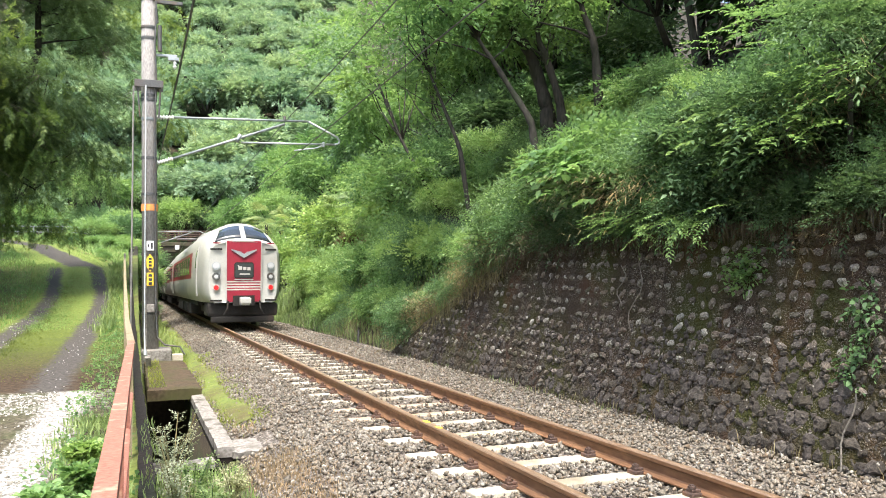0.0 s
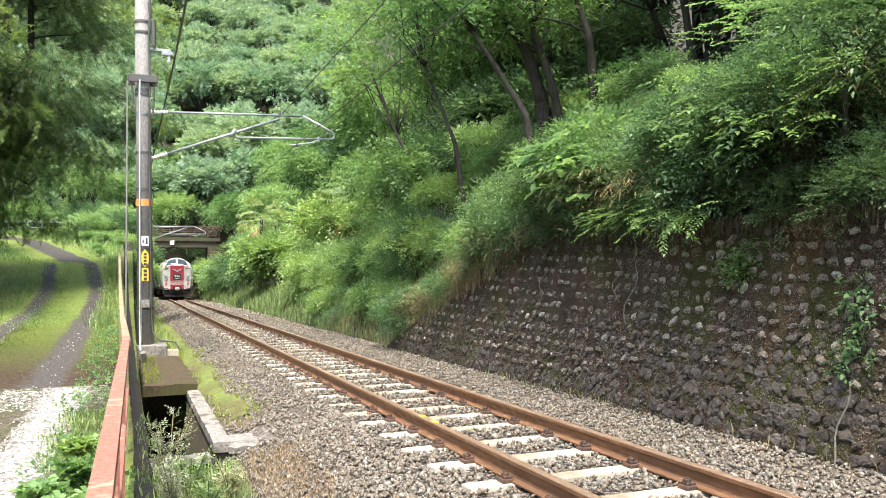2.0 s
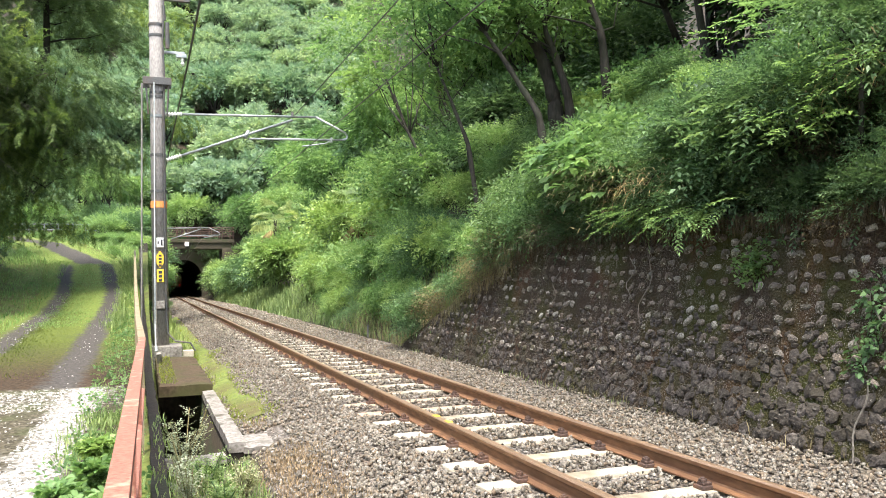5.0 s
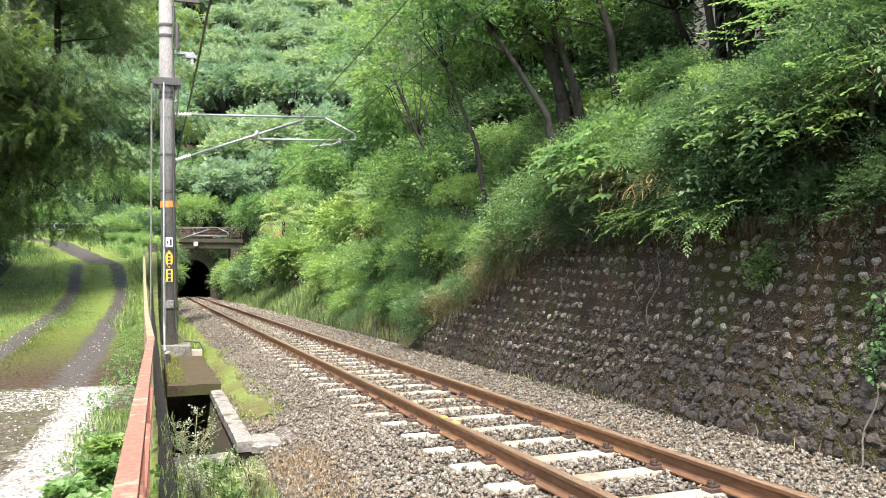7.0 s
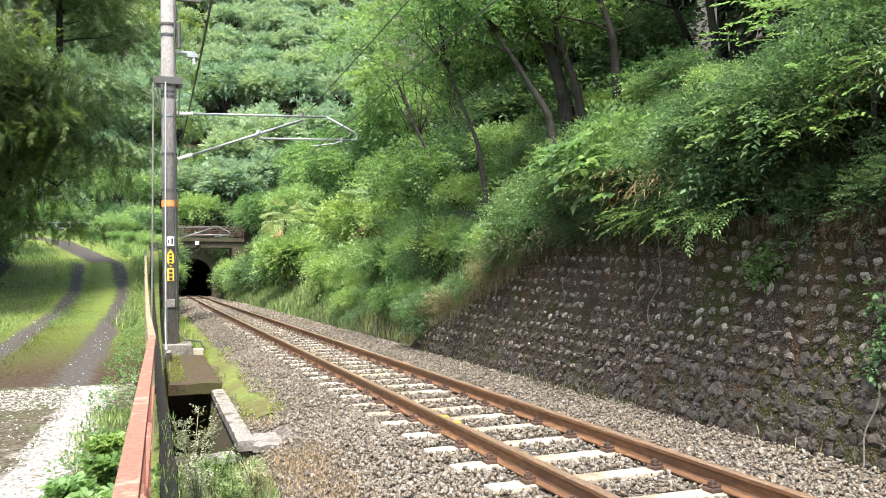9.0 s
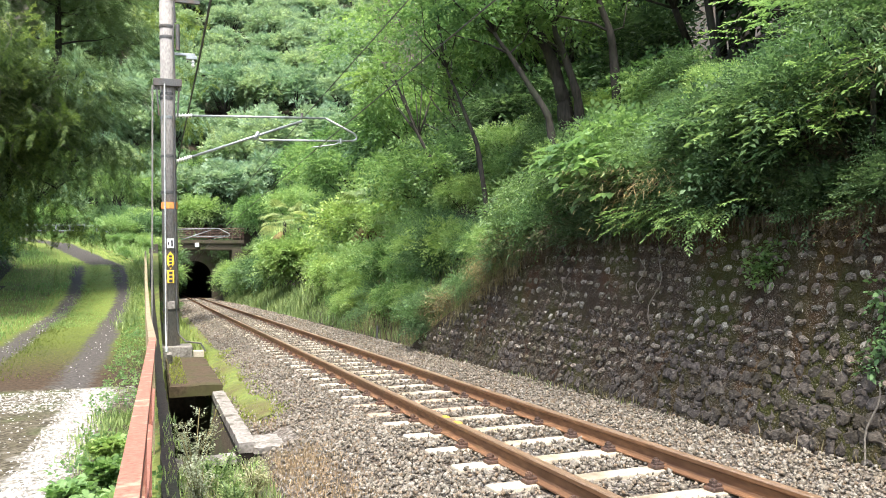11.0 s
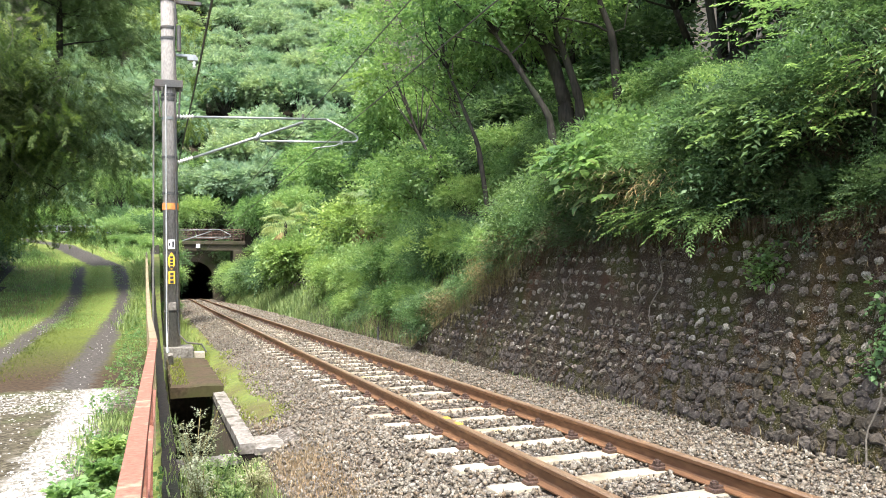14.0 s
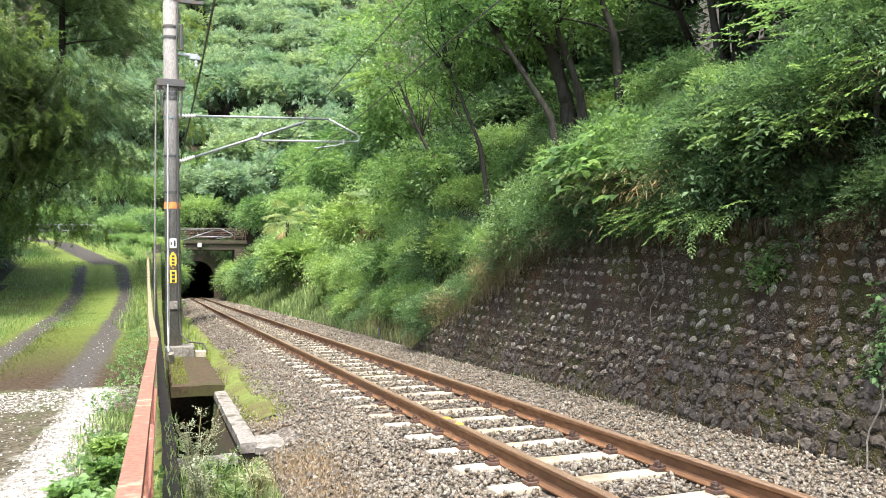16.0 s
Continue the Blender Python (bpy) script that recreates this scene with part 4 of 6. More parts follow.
def car_body(length, nose):
    bm = bmesh.new()
    ds = [0, 0.06, 0.2, 0.5, 0.95, 1.5, 2.0, 3.5, 4.5, 8, 12, 16, length] if nose else [0, 4, 8, 12, 16, length]
    rings = []
    for d in ds:
        s = section_at(d, nose)
        full = s + [(-x, z) for x, z in s[-2:0:-1]]
        rings.append([bm.verts.new((x, d + (bulge(x, d) if nose else 0), z)) for x, z in full])
    n = len(rings[0])
    for a, b in zip(rings, rings[1:]):
        for i in range(n):
            f = bm.faces.new((a[i], a[(i + 1) % n], b[(i + 1) % n], b[i]))
            f.smooth = True
            if sum(v.co.z for v in f.verts) / 4 > 3.04 and (not nose or a[0].co.y > 1.2):
                f.material_index = 1
    # end faces in strips across
    for r, flip in ((rings[0], False), (rings[-1], True)):
        h = n // 2
        for i in range(h):
            vs = [r[i], r[i + 1], r[(n - i - 1) % n], r[(n - i) % n]]
            vs = list(dict.fromkeys(vs))
            if len(vs) > 2:
                bm.faces.new(vs[::-1] if flip else vs)
    bmesh.ops.recalc_face_normals(bm, faces=bm.faces)
    return bm


def side_x(z):
    zs, xs = [p[1] for p in SECTION[3:9]], [p[0] for p in SECTION[3:9]]
    return float(np.interp(z, zs, xs))


def side_panel(s, y0, y1, z0, z1, out, narrow=1.0):
    """A thin panel that follows the car's side."""
    bm = bmesh.new()
    rows = 4
    g = []
    for k in range(rows + 1):
        z = z0 + (z1 - z0) * k / rows
        x = side_x(z) * narrow
        g.append([bm.verts.new((s * (x + o), y, z)) for y in (y0, y1) for o in (out, -0.02)])
    for a, b in zip(g, g[1:]):
        for i, j in ((0, 2), (2, 3), (3, 1), (1, 0)):
            bm.faces.new((a[i], a[j], b[j], b[i]))
    bm.faces.new((g[0][0], g[0][2], g[0][3], g[0][1]))
    bm.faces.new((g[-1][0], g[-1][2], g[-1][3], g[-1][1]))
    return bm


def front_plate(outline, out, z_of=None):
    """A plate on the curved nose from an outline in x and z."""
    bm = bmesh.new()
    a = [bm.verts.new((x, bulge(x, 0) - out, z)) for x, z in outline]
    b = [bm.verts.new((x, bulge(x, 0) + 0.02, z)) for x, z in outline]
    n = len(outline)
    bm.faces.new(a)
    bm.faces.new(b[::-1])
    for i in range(n):
        bm.faces.new((a[i], a[(i + 1) % n], b[(i + 1) % n], b[i]))
    return bm


def rect(x0, x1, z0, z1):
    return [(x0, z0), (x1, z0), (x1, z1), (x0, z1)]


def disc(cx, cz, r, n=16):
    return [(cx + r * math.cos(2 * math.pi * i / n), cz + r * math.sin(2 * math.pi * i / n)) for i in range(n)]


def make_car(nose, label):
    th = thing("railcar", label, "train car", "cars of the train")
    L = 20.8
    part("body", car_body(L, nose), [CREAM, CAR_ROOF], th, "cream body with grey roof")
    y0 = 3.5 if nose else 0.3
    for s in (-1, 1):
        part("window_band", side_panel(s, y0, L - 0.3, 1.62, 2.55, 0.004), CAR_RED, th, "red painted window band")
        k = 0
        y = y0 + (1.2 if nose else 1.7)
        while y < L - 2.6:
            part("window", side_panel(s, y, y + 1.15, 1.78, 2.42, 0.010), PANE, th, "dark tinted side window")
            y += 1.5
            k += 1
        yd = L - 1.6
        part("door", side_panel(s, yd, yd + 0.8, 0.95, 2.75, 0.012), CREAM, th, "cream side door")
        if nose:
            part("cab_door", side_panel(s, 1.75, 2.35, 1.0, 2.7, 0.012, 0.962), CREAM, th)
            part("window", side_panel(s, 1.85, 2.25, 1.95, 2.55, 0.018, 0.962), PANE, th)
    # underframe
    part("underframe", box(bmesh.new(), -1.2, 1.2, 3.2 if nose else 0.4, L - 0.3, 0.66, 0.82, 0.02), UNDER, th)
    for y in (6.0, 8.6, 11.2, 13.4):
        part("equipment_box", box(bmesh.new(), -1.28, 1.28, y, y + 1.9, 0.28, 0.68, 0.05), UNDER, th)
    for yb in (3.0, L - 3.4):
        bg = part("bogie", box(bmesh.new(), -1.0, 1.0, yb - 1.5, yb + 1.5, 0.42, 0.66, 0.06), UNDER, th)
        for dy in (-1.05, 1.05):
            bm = bmesh.new()
            for x in (-0.566, 0.566):
                tube(bm, (x - 0.06, yb + dy, 0.431), (x + 0.06, yb + dy, 0.431), 0.43, 0.43, 24)
            tube(bm, (-0.6, yb + dy, 0.431), (0.6, yb + dy, 0.431), 0.08, 0.08, 12)
            part("wheelset", bm, UNDER, bg)
    part("roof_unit", box(bmesh.new(), -0.7, 0.7, 8.2, 11.6, 3.33, 3.52, 0.05), CAR_ROOF, th)
    part("gangway", box(bmesh.new(), -0.5, 0.5, L + 0.002, L + 0.24, 0.9, 2.9, 0.04), UNDER, th)
    if not nose:
        return th
    # face of the car
    part("red_panel", front_plate([(-0.52, 0.83), (0.52, 0.83), (0.54, 2.80), (-0.54, 2.80)], 0.006), CAR_RED, th, "red centre panel on the nose")
    for i in range(4):
        z = 1.20 + i * 0.085
        part("stripe", front_plate(rect(-0.535, 0.535, z, z + 0.042), 0.011), CREAM, th, "thin cream stripe")
    for s in (-1, 1):
        part("panel_edge", front_plate(rect(*sorted((s * 0.54, s * 0.565)), 0.83, 2.79), 0.010), CREAM, th)
    part("belt_line", front_plate([(-0.98, 2.70), (0.98, 2.70), (0.97, 2.74), (-0.97, 2.74)], 0.009), CAR_RED, th, "red line under the windscreen")
    part("emblem", front_plate([(-0.40, 2.52), (-0.40, 2.49), (0, 2.24), (0.40, 2.49), (0.40, 2.52), (0.10, 2.44), (0, 2.36), (-0.10, 2.44)], 0.03), STEEL, th, "silver winged emblem")
    part("headsign_frame", front_plate([(-0.26, 1.58), (0.26, 1.58), (0.31, 1.64), (0.31, 2.04), (0.26, 2.1), (-0.26, 2.1), (-0.31, 2.04), (-0.31, 1.64)], 0.018), UNDER, th)
    hs = part("headsign", front_plate(rect(-0.27, 0.27, 1.63, 2.06), 0.024), SIGN_BACK, th, "dark headsign with pale characters")
    for x0, x1, z0, z1 in ((-0.18, -0.06, 1.86, 1.97), (-0.03, 0.07, 1.85, 1.95), (0.10, 0.20, 1.84, 1.94), (-0.14, 0.18, 1.70, 1.74), (-0.2, -0.15, 1.97, 2.0)):
        part("mark", front_plate(rect(x0, x1, z0, z1), 0.028), CREAM, hs)
    part("headsign_sill", front_plate(rect(-0.3, 0.3, 1.535, 1.555), 0.02), CREAM, th)
    for s in (-1, 1):
        cx = s * 0.86
        part("vent_slot", front_plate(rect(cx - 0.18, cx + 0.18, 2.49, 2.55), 0.010), UNDER, th)
        part("foot_slot", front_plate(rect(cx - 0.18, cx + 0.18, 0.85, 0.90), 0.012), UNDER, th)
        u = part("upper_lamp", front_plate(disc(cx, 1.98, 0.135), 0.02), STEEL, th, "round upper lamp housing")
        part("lens", front_plate(disc(cx, 2.0, 0.10), 0.028), LENS, u)
        u = part("headlamp", front_plate(disc(cx, 1.64, 0.125), 0.03), STEEL_DARK, th, "unlit round headlamp")
        part("lens", front_plate(disc(cx, 1.64, 0.062), 0.036), LENS, u)
        u = part("tail_lamp", front_plate(disc(cx, 1.29, 0.105), 0.03), CREAM, th, "red tail lamp alight")
        part("lens", front_plate(disc(cx, 1.29, 0.075), 0.045), TAIL, u)
        # windscreen
        bm = bmesh.new()
        g = []
        for d in (0.17, 0.4, 0.65, 0.9):
            sec = section_at(d, True)[6:]
            xs, zs = [p[0] for p in sec][::-1], [p[1] for p in sec][::-1]
            row = []
            for i in range(7):
                x = 0.075 + (np.interp(d, [0.17, 0.9], [0.90, 0.70]) - 0.075) * i / 6
                z = float(np.interp(x, xs, zs))
                row.append((bm.verts.new((s * x, d + bulge(x, d) - 0.02, z + 0.016)), bm.verts.new((s * x, d + bulge(x, d) + 0.02, z - 0.03))))
            g.append(row)
        for a, b in zip(g, g[1:]):
            for i in range(6):
                bm.faces.new((a[i][0], a[i + 1][0], b[i + 1][0], b[i][0]))
        for e in (g[0], g[-1]):
            for i in range(6):
                bm.faces.new((e[i][0], e[i + 1][0], e[i + 1][1], e[i][1]))
        part("windscreen", bm, PANE, th, "dark raked windscreen", True)
    bm = bmesh.new()
    box(bm, -1.12, 1.12, 0.22, 1.6, 0.36, 0.80, 0.10)
    part("skirt", bm, UNDER, th, "black front skirt")
    part("snow_plough", box(bmesh.new(), -1.0, 1.0, 0.2, 0.5, 0.16, 0.36, 0.05), UNDER, th)
    part("coupler_pocket", front_plate(rect(-0.34, 0.34, 0.70, 1.03), 0.013), UNDER, th)
    bm = bmesh.new()
    box(bm, -0.14, 0.14, -0.45, 0.1, 0.72, 0.98, 0.04)
    box(bm, -0.17, 0.17, -0.5, -0.35, 0.78, 0.96, 0.03)
    part("coupler", bm, CREAM, th, "pale coupler under a canvas cover")
    for s in (-1, 1):
        part("jumper_hose", line(bmesh.new(), [(s * 0.5, -0.02, 0.86), (s * 0.52, -0.1, 0.6), (s * 0.62, -0.05, 0.42)], 0.03, 8), UNDER, th)
    return th


TRAIN = [make_car(True, "cream and red express car, its rear cab facing the camera")]
mid_car = make_car(False, "cream express car with a red window band")
TRAIN.append(mid_car)
for _ in range(4):
    TRAIN.append(copy_thing(mid_car, pose(0, 0, 0)))


# ---- plants ----
def sprays(rng, points, ways, length, leaf, per, droop=0.25, width=0.45, flat=0.6, corners=4):
    """Corner points of leaves set on both sides of small twigs that start at points and run along ways."""
    n = len(points)
    ways = ways / np.linalg.norm(ways, axis=1, keepdims=True)
    up = np.tile([0.0, 0.0, 1.0], (n, 1)) + rng.normal(0, 1 - flat, (n, 3))
    side = np.cross(ways, up)
    side /= np.linalg.norm(side, axis=1, keepdims=True) + 1e-9
    nor = np.cross(side, ways)
    out = []
    for k in range(per):
        t = (k + 0.6) / per
        s = 1 if k % 2 else -1
        base = points + ways * (length * t) - np.array([0, 0, 1.0]) * (length * droop * t * t)
        lw = ways * rng.uniform(0.35, 0.8, (n, 1)) + side * s * rng.uniform(0.5, 1.0, (n, 1)) + nor * rng.uniform(-0.35, 0.3, (n, 1))
        if k == per - 1:
            lw = ways + rng.normal(0, 0.15, (n, 3))
        lw /= np.linalg.norm(lw, axis=1, keepdims=True)
        l = leaf * rng.uniform(0.65, 1.25, (n, 1))
        across = np.cross(lw, nor)
        across /= np.linalg.norm(across, axis=1, keepdims=True) + 1e-9
        tip = base + lw * l - np.array([0, 0, 1.0]) * l * 0.18
        mid = base + lw * l * 0.5
        fold = nor * l * 0.10
        if corners == 3:
            h = across * l * width * 0.5
            out.append(np.stack([base + lw * l * 0.15 + h, tip, base + lw * l * 0.15 - h], 1))
            continue
        if corners == 6:
            h = across * l * width * 0.5
            a, c = base + lw * l * 0.28 + fold, base + lw * l * 0.68 + fold * 0.8
            out.append(np.stack([base, a + h * 0.92, c + h * 0.8, tip, c - h * 0.8, a - h * 0.92], 1))
            continue
        out.append(np.stack([base, mid + across * l * width * 0.5 + fold, tip, mid - across * l * width * 0.5 + fold], 1))
    return np.concatenate(out)


def crown_points(rng, size, lumps, count, lump=0.42, low=-0.35):
    """Twig starts and headings on the skins of many lumps that make up an uneven crown."""
    d = rng.normal(0, 1, (lumps, 3))
    d /= np.linalg.norm(d, axis=1, keepdims=True)
    d[:, 2] = np.where(d[:, 2] < low, -d[:, 2] * 0.6, d[:, 2])
    c = d * np.array(size) * rng.uniform(0.45, 0.8, (lumps, 1))
    r = np.min(size) * lump * rng.uniform(0.55, 1.25, lumps)
    k = rng.integers(0, lumps, count)
    w = rng.normal(0, 1, (count, 3))
    w /= np.linalg.norm(w, axis=1, keepdims=True)
    w[:, 2] = np.where(rng.random(count) < 0.6, np.abs(w[:, 2]), w[:, 2])
    p = c[k] + w * r[k][:, None] * rng.uniform(0.55, 1.0, (count, 1)) * np.array([1, 1, 0.75])
    way = w + d[k] * 0.5 + np.array([0, 0, -0.15])
    return p, way, c


def bough(bm, pts, r0, r1, n=9):
    """A bent, tapering trunk through the points, rounded off between them."""
    p = [Vector(q) for q in pts]
    fine = []
    for i in range(len(p) - 1):
        a, b, c, d = p[max(i - 1, 0)], p[i], p[i + 1], p[min(i + 2, len(p) - 1)]
        for k in range(4):
            t = k / 4
            fine.append(0.5 * (2 * b + (c - a) * t + (2 * a - 5 * b + 4 * c - d) * t * t + (3 * b - a - 3 * c + d) * t ** 3))
    fine.append(p[-1])
    rings = []
    u = Vector((1, 0, 0))
    for i, q in enumerate(fine):
        d = (fine[min(i + 1, len(fine) - 1)] - fine[max(i - 1, 0)]).normalized()
        u = (u - d * u.dot(d)).normalized()
        w = d.cross(u)
        r = (r0 + (r1 - r0) * i / (len(fine) - 1)) * (1 + 0.10 * math.sin(i * 1.9))
        rings.append([bm.verts.new(q + (u * math.cos(2 * math.pi * k / n) + w * math.sin(2 * math.pi * k / n)) * r * (1 + 0.08 * math.sin(k * 2.3 + i))) for k in range(n)])
    for a, b in zip(rings, rings[1:]):
        for k in range(n):
            bm.faces.new((a[k], a[(k + 1) % n], b[(k + 1) % n], b[k]))
    bm.faces.new(rings[0])
    bm.faces.new(rings[-1][::-1])


def limbs(bm, rng, base, targets, r, bend=0.15):
    """Bent, tapering limbs from a fork to the lumps of the crown."""
    base = Vector(base)
    for t in targets:
        t = Vector(t)
        m1 = base.lerp(t, 0.35) + Vector(rng.normal(0, bend, 3)) * (t - base).length * 0.4
        m2 = base.lerp(t, 0.7) + Vector(rng.normal(0, bend, 3)) * (t - base).length * 0.4
        rr = r * rng.uniform(0.35, 0.75)
        tube(bm, base, m1, rr, rr * 0.75, 6)
        tube(bm, m1, m2, rr * 0.75, rr * 0.45, 6)
        tube(bm, m2, t, rr * 0.45, rr * 0.15, 5)


def make_tree(name, label, category, seed, size, height, count, leaf, per, mat, trunk_r, lean=(0, 0), lumps=16, length=0.35, group="", droop=0.25, width=0.45, lump=0.42, corners=4):
    """A tree or bush: height is that of the crown's middle over the ground."""
    rng = np.random.default_rng(seed)
    th = thing(name, label, category, group)
    p, w, c = crown_points(rng, size, lumps, count, lump)
    off = np.array([lean[0], lean[1], height])
    q = sprays(rng, p + off, w, length, leaf, per, droop, width, corners=corners)
    part("crown", quads("crown", q, len(q), mat), mat, th)
    bm = bmesh.new()
    fork = Vector((lean[0] * 0.55, lean[1] * 0.55, height * 0.55))
    mid = Vector((lean[0] * 0.2 + trunk_r, lean[1] * 0.25, height * 0.28))
    tube(bm, (0, 0, -0.6), mid, trunk_r * 1.15, trunk_r * 0.95, 9)
    tube(bm, mid, fork, trunk_r * 0.95, trunk_r * 0.8, 9)
    sel = c[rng.permutation(len(c))[:max(5, lumps // 2)]] + off
    limbs(bm, rng, fork, sel, trunk_r * 0.8)
    part("trunk", bm, BARK, th, smooth=True)
    return th


def put(th, x, y, turn=0.0, s=1.0, sink=0.0, z=None, tip=0.0):
    zz = float(land(x, y)) if z is None else z
    if y > 91.2 and -3.0 < x < 3.4:
        zz = float(hill_z(x, y))
    m = pose(x, y, zz - sink, 0, tip, turn)
    ob = copy_thing(th, m)
    ob.scale = (s, s, s * random.uniform(0.9, 1.1))
    return ob


def hide_away(*protos):
    for p in protos:
        for o in [*p.children_recursive, p]:
            bpy.data.objects.remove(o)


def build_far_forest():
    kinds = []
    for i, (mat, size, h) in enumerate([(LEAF_HAZED, (3.4, 3.2, 2.8), 4.6), (LEAF_HAZED, (2.8, 3.2, 3.4), 5.0), (LEAF_HAZED, (3.8, 3.5, 2.8), 4.4), (LEAF_HAZED, (4.0, 3.8, 2.9), 4.6)]):
        kinds.append(make_tree("broadleaf_tree", "broadleaf tree on the wooded hillside, its green paled for haze", "tree", 50 + i, size, h, 1500, 0.30, 4, mat, 0.2, lumps=34, length=0.5, group="trees on the far hillside", width=0.9, lump=0.36, corners=3))
    rng = random.Random(8)
    y = 93.5
    while y < 275:
        step = 4.7 + (y - 93) * 0.036
        x = -11 - 0.05 * y
        while x < 2 + 0.265 * y:
            xx, yy = x + rng.uniform(-2.3, 2.3), y + rng.uniform(-2.4, 2.4)
            put(kinds[rng.randrange(4)], xx, yy, rng.uniform(0, 360), rng.uniform(0.95, 1.55) * (0.85 if yy < 102 else 1.0), 2.0)
            x += step
        y += step
    hide_away(*kinds)


STIRRED = []


def build_bank():
    rng = random.Random(21)
    g = "shrubs on the railway bank"
    k1 = make_tree("shrub", "dense green broadleaf shrub on the bank", "shrub", 1, (1.25, 1.35, 0.95), 0.75, 950, 0.082, 8, LEAF_MID, 0.035, lumps=18, length=0.42, group=g)
    k2 = make_tree("shrub", "dark evergreen shrub on the bank", "shrub", 2, (1.2, 1.2, 1.1), 0.85, 800, 0.095, 8, LEAF_DARK, 0.035, lumps=18, length=0.38, group=g)
    k3 = make_tree("shrub", "bright green young shrub with large leaves", "shrub", 3, (1.0, 1.1, 0.8), 0.7, 560, 0.12, 6, LEAF_BRIGHT, 0.03, lumps=14, length=0.5, group=g, width=0.62, corners=6)
    k4 = make_tree("shrub", "feathery fine-leaved shrub overhanging the wall", "shrub", 4, (1.25, 1.3, 0.8), 0.6, 560, 0.085, 11, LEAF_MID, 0.03, lumps=14, length=0.55, group=g, width=0.34, droop=0.4)
    k5 = make_tree("shrub", "twiggy bamboo grass thicket with narrow leaves", "shrub", 6, (1.2, 1.3, 0.9), 0.7, 720, 0.17, 7, LEAF_MID, 0.02, lumps=16, length=0.5, group=g, width=0.15, droop=0.35)
    k6 = make_tree("shrub", "tangle of brown dry twigs and stems", "shrub", 9, (1.0, 1.2, 0.6), 0.4, 420, 0.20, 4, DRY_DARK, 0.02, lumps=12, length=0.4, group=g, width=0.07, droop=0.6)
    k9 = make_tree("shrub", "tangle of pale brown dry stems over the wall's end", "shrub", 10, (1.0, 1.2, 0.7), 0.45, 420, 0.20, 5, DRY, 0.02, lumps=12, length=0.45, group=g, width=0.06, droop=0.5)
    k8 = make_tree("shrub", "light green leafy bush on the lower bank", "shrub", 14, (1.1, 1.2, 0.85), 0.65, 700, 0.10, 7, KUDZU, 0.03, lumps=18, length=0.4, group=g, width=0.5)
    ks = [k1, k2, k3, k4, k5, k8]
    far = [make_tree("shrub", lab, "shrub", 11 + i, (1.25, 1.3, 0.95), 0.75, 900, lf, 6, mt, 0.035, lumps=20, length=0.45, group=g, width=0.55, corners=3)
           for i, (lab, mt, lf) in enumerate((("green broadleaf shrub farther along the bank", LEAF_MID, 0.12), ("dark evergreen shrub farther along the bank", LEAF_DARK, 0.12), ("bright green shrub farther along the bank", KUDZU, 0.12)))]
    y = 3.4
    while y < 26:
        for x in (3.15, 4.3, 5.6, 7.0):
            if x < 3.5 and y > 13.0:
                continue
            k = rng.choice(([k1, k2, k2, k4, k5, k6] if y < 11 else [k8, k1, k5, k3, k4]) if x < 5 else ([k1, k5, k3, k8] if y < 11 else [k3, k8, k8, k5]) if x < 6.5 else far[0::2])
            ob = put(k, x + rng.uniform(-0.35, 0.35), y + rng.uniform(-0.5, 0.5), rng.uniform(0, 360), rng.uniform(0.65, 0.95) * (1.0 if x < 4 else 0.62 if 6 < y < 12.5 else 0.9 if y >= 12.5 else 1.1), 0.15, tip=-12)
            if x < 5 and 4 < y < 13 and rng.random() < 0.75:
                STIRRED.append((ob, Matrix.LocRotScale(ob.location, ob.rotation_euler.copy(), None)))
        if y < 13:
            for dy in (0.0, 0.45, 0.9):
                put(rng.choice([k2, k6, k6, k2]), 2.72 + rng.uniform(-0.06, 0.1), y + dy, rng.uniform(0, 360), rng.uniform(0.36, 0.5), 0.32)
        if y < 9.5:
            put(rng.choice([k1, k2, k4, k5]), 2.85 + rng.uniform(-0.1, 0.25), y + rng.uniform(-0.4, 0.4), rng.uniform(0, 360), rng.uniform(0.5, 0.72), 0.22)
            put(rng.choice([k1, k3, k4, k5]), 3.7 + rng.uniform(-0.2, 0.25), y + 0.6, rng.uniform(0, 360), rng.uniform(0.75, 1.0), 0.1)
        if y < 14:
            put(k6, 2.95 + rng.uniform(-0.1, 0.15), y + rng.uniform(-0.5, 0.5), rng.uniform(0, 360), rng.uniform(0.5, 0.8), 0.35)
        y += 1.35
    # dry, twiggy growth down the sloping end of the wall
    y = 11.8
    while y < 17.4:
        for dx in (0.0, 0.35):
            put(rng.choice([k6, k9, k1, k9, k5]), 2.55 + dx + rng.uniform(-0.1, 0.08), y + rng.uniform(-0.25, 0.25), rng.uniform(0, 360), rng.uniform(0.4, 0.72), 0.12, z=float(wall_top(y)))
        y += 0.55
    # sprays that hang over the wall: large-leaved, feathery
    for k, x, yy, z, s in [(k3, 3.0, 9.5, 3.0, 0.7), (k4, 2.55, 6.9, 2.25, 0.62), (k4, 2.6, 7.7, 2.3, 0.5), (k1, 2.7, 5.9, 2.9, 0.7), (k4, 2.75, 5.2, 3.5, 0.8), (k1, 2.9, 10.8, 2.1, 0.7), (k5, 2.8, 8.4, 2.45, 0.7)]:
        ob = put(k, x, yy, rng.uniform(0, 360), s, 0, z=z - 0.6 * s)
        STIRRED.append((ob, Matrix.LocRotScale(ob.location, ob.rotation_euler.copy(), None)))
    y = 15.5
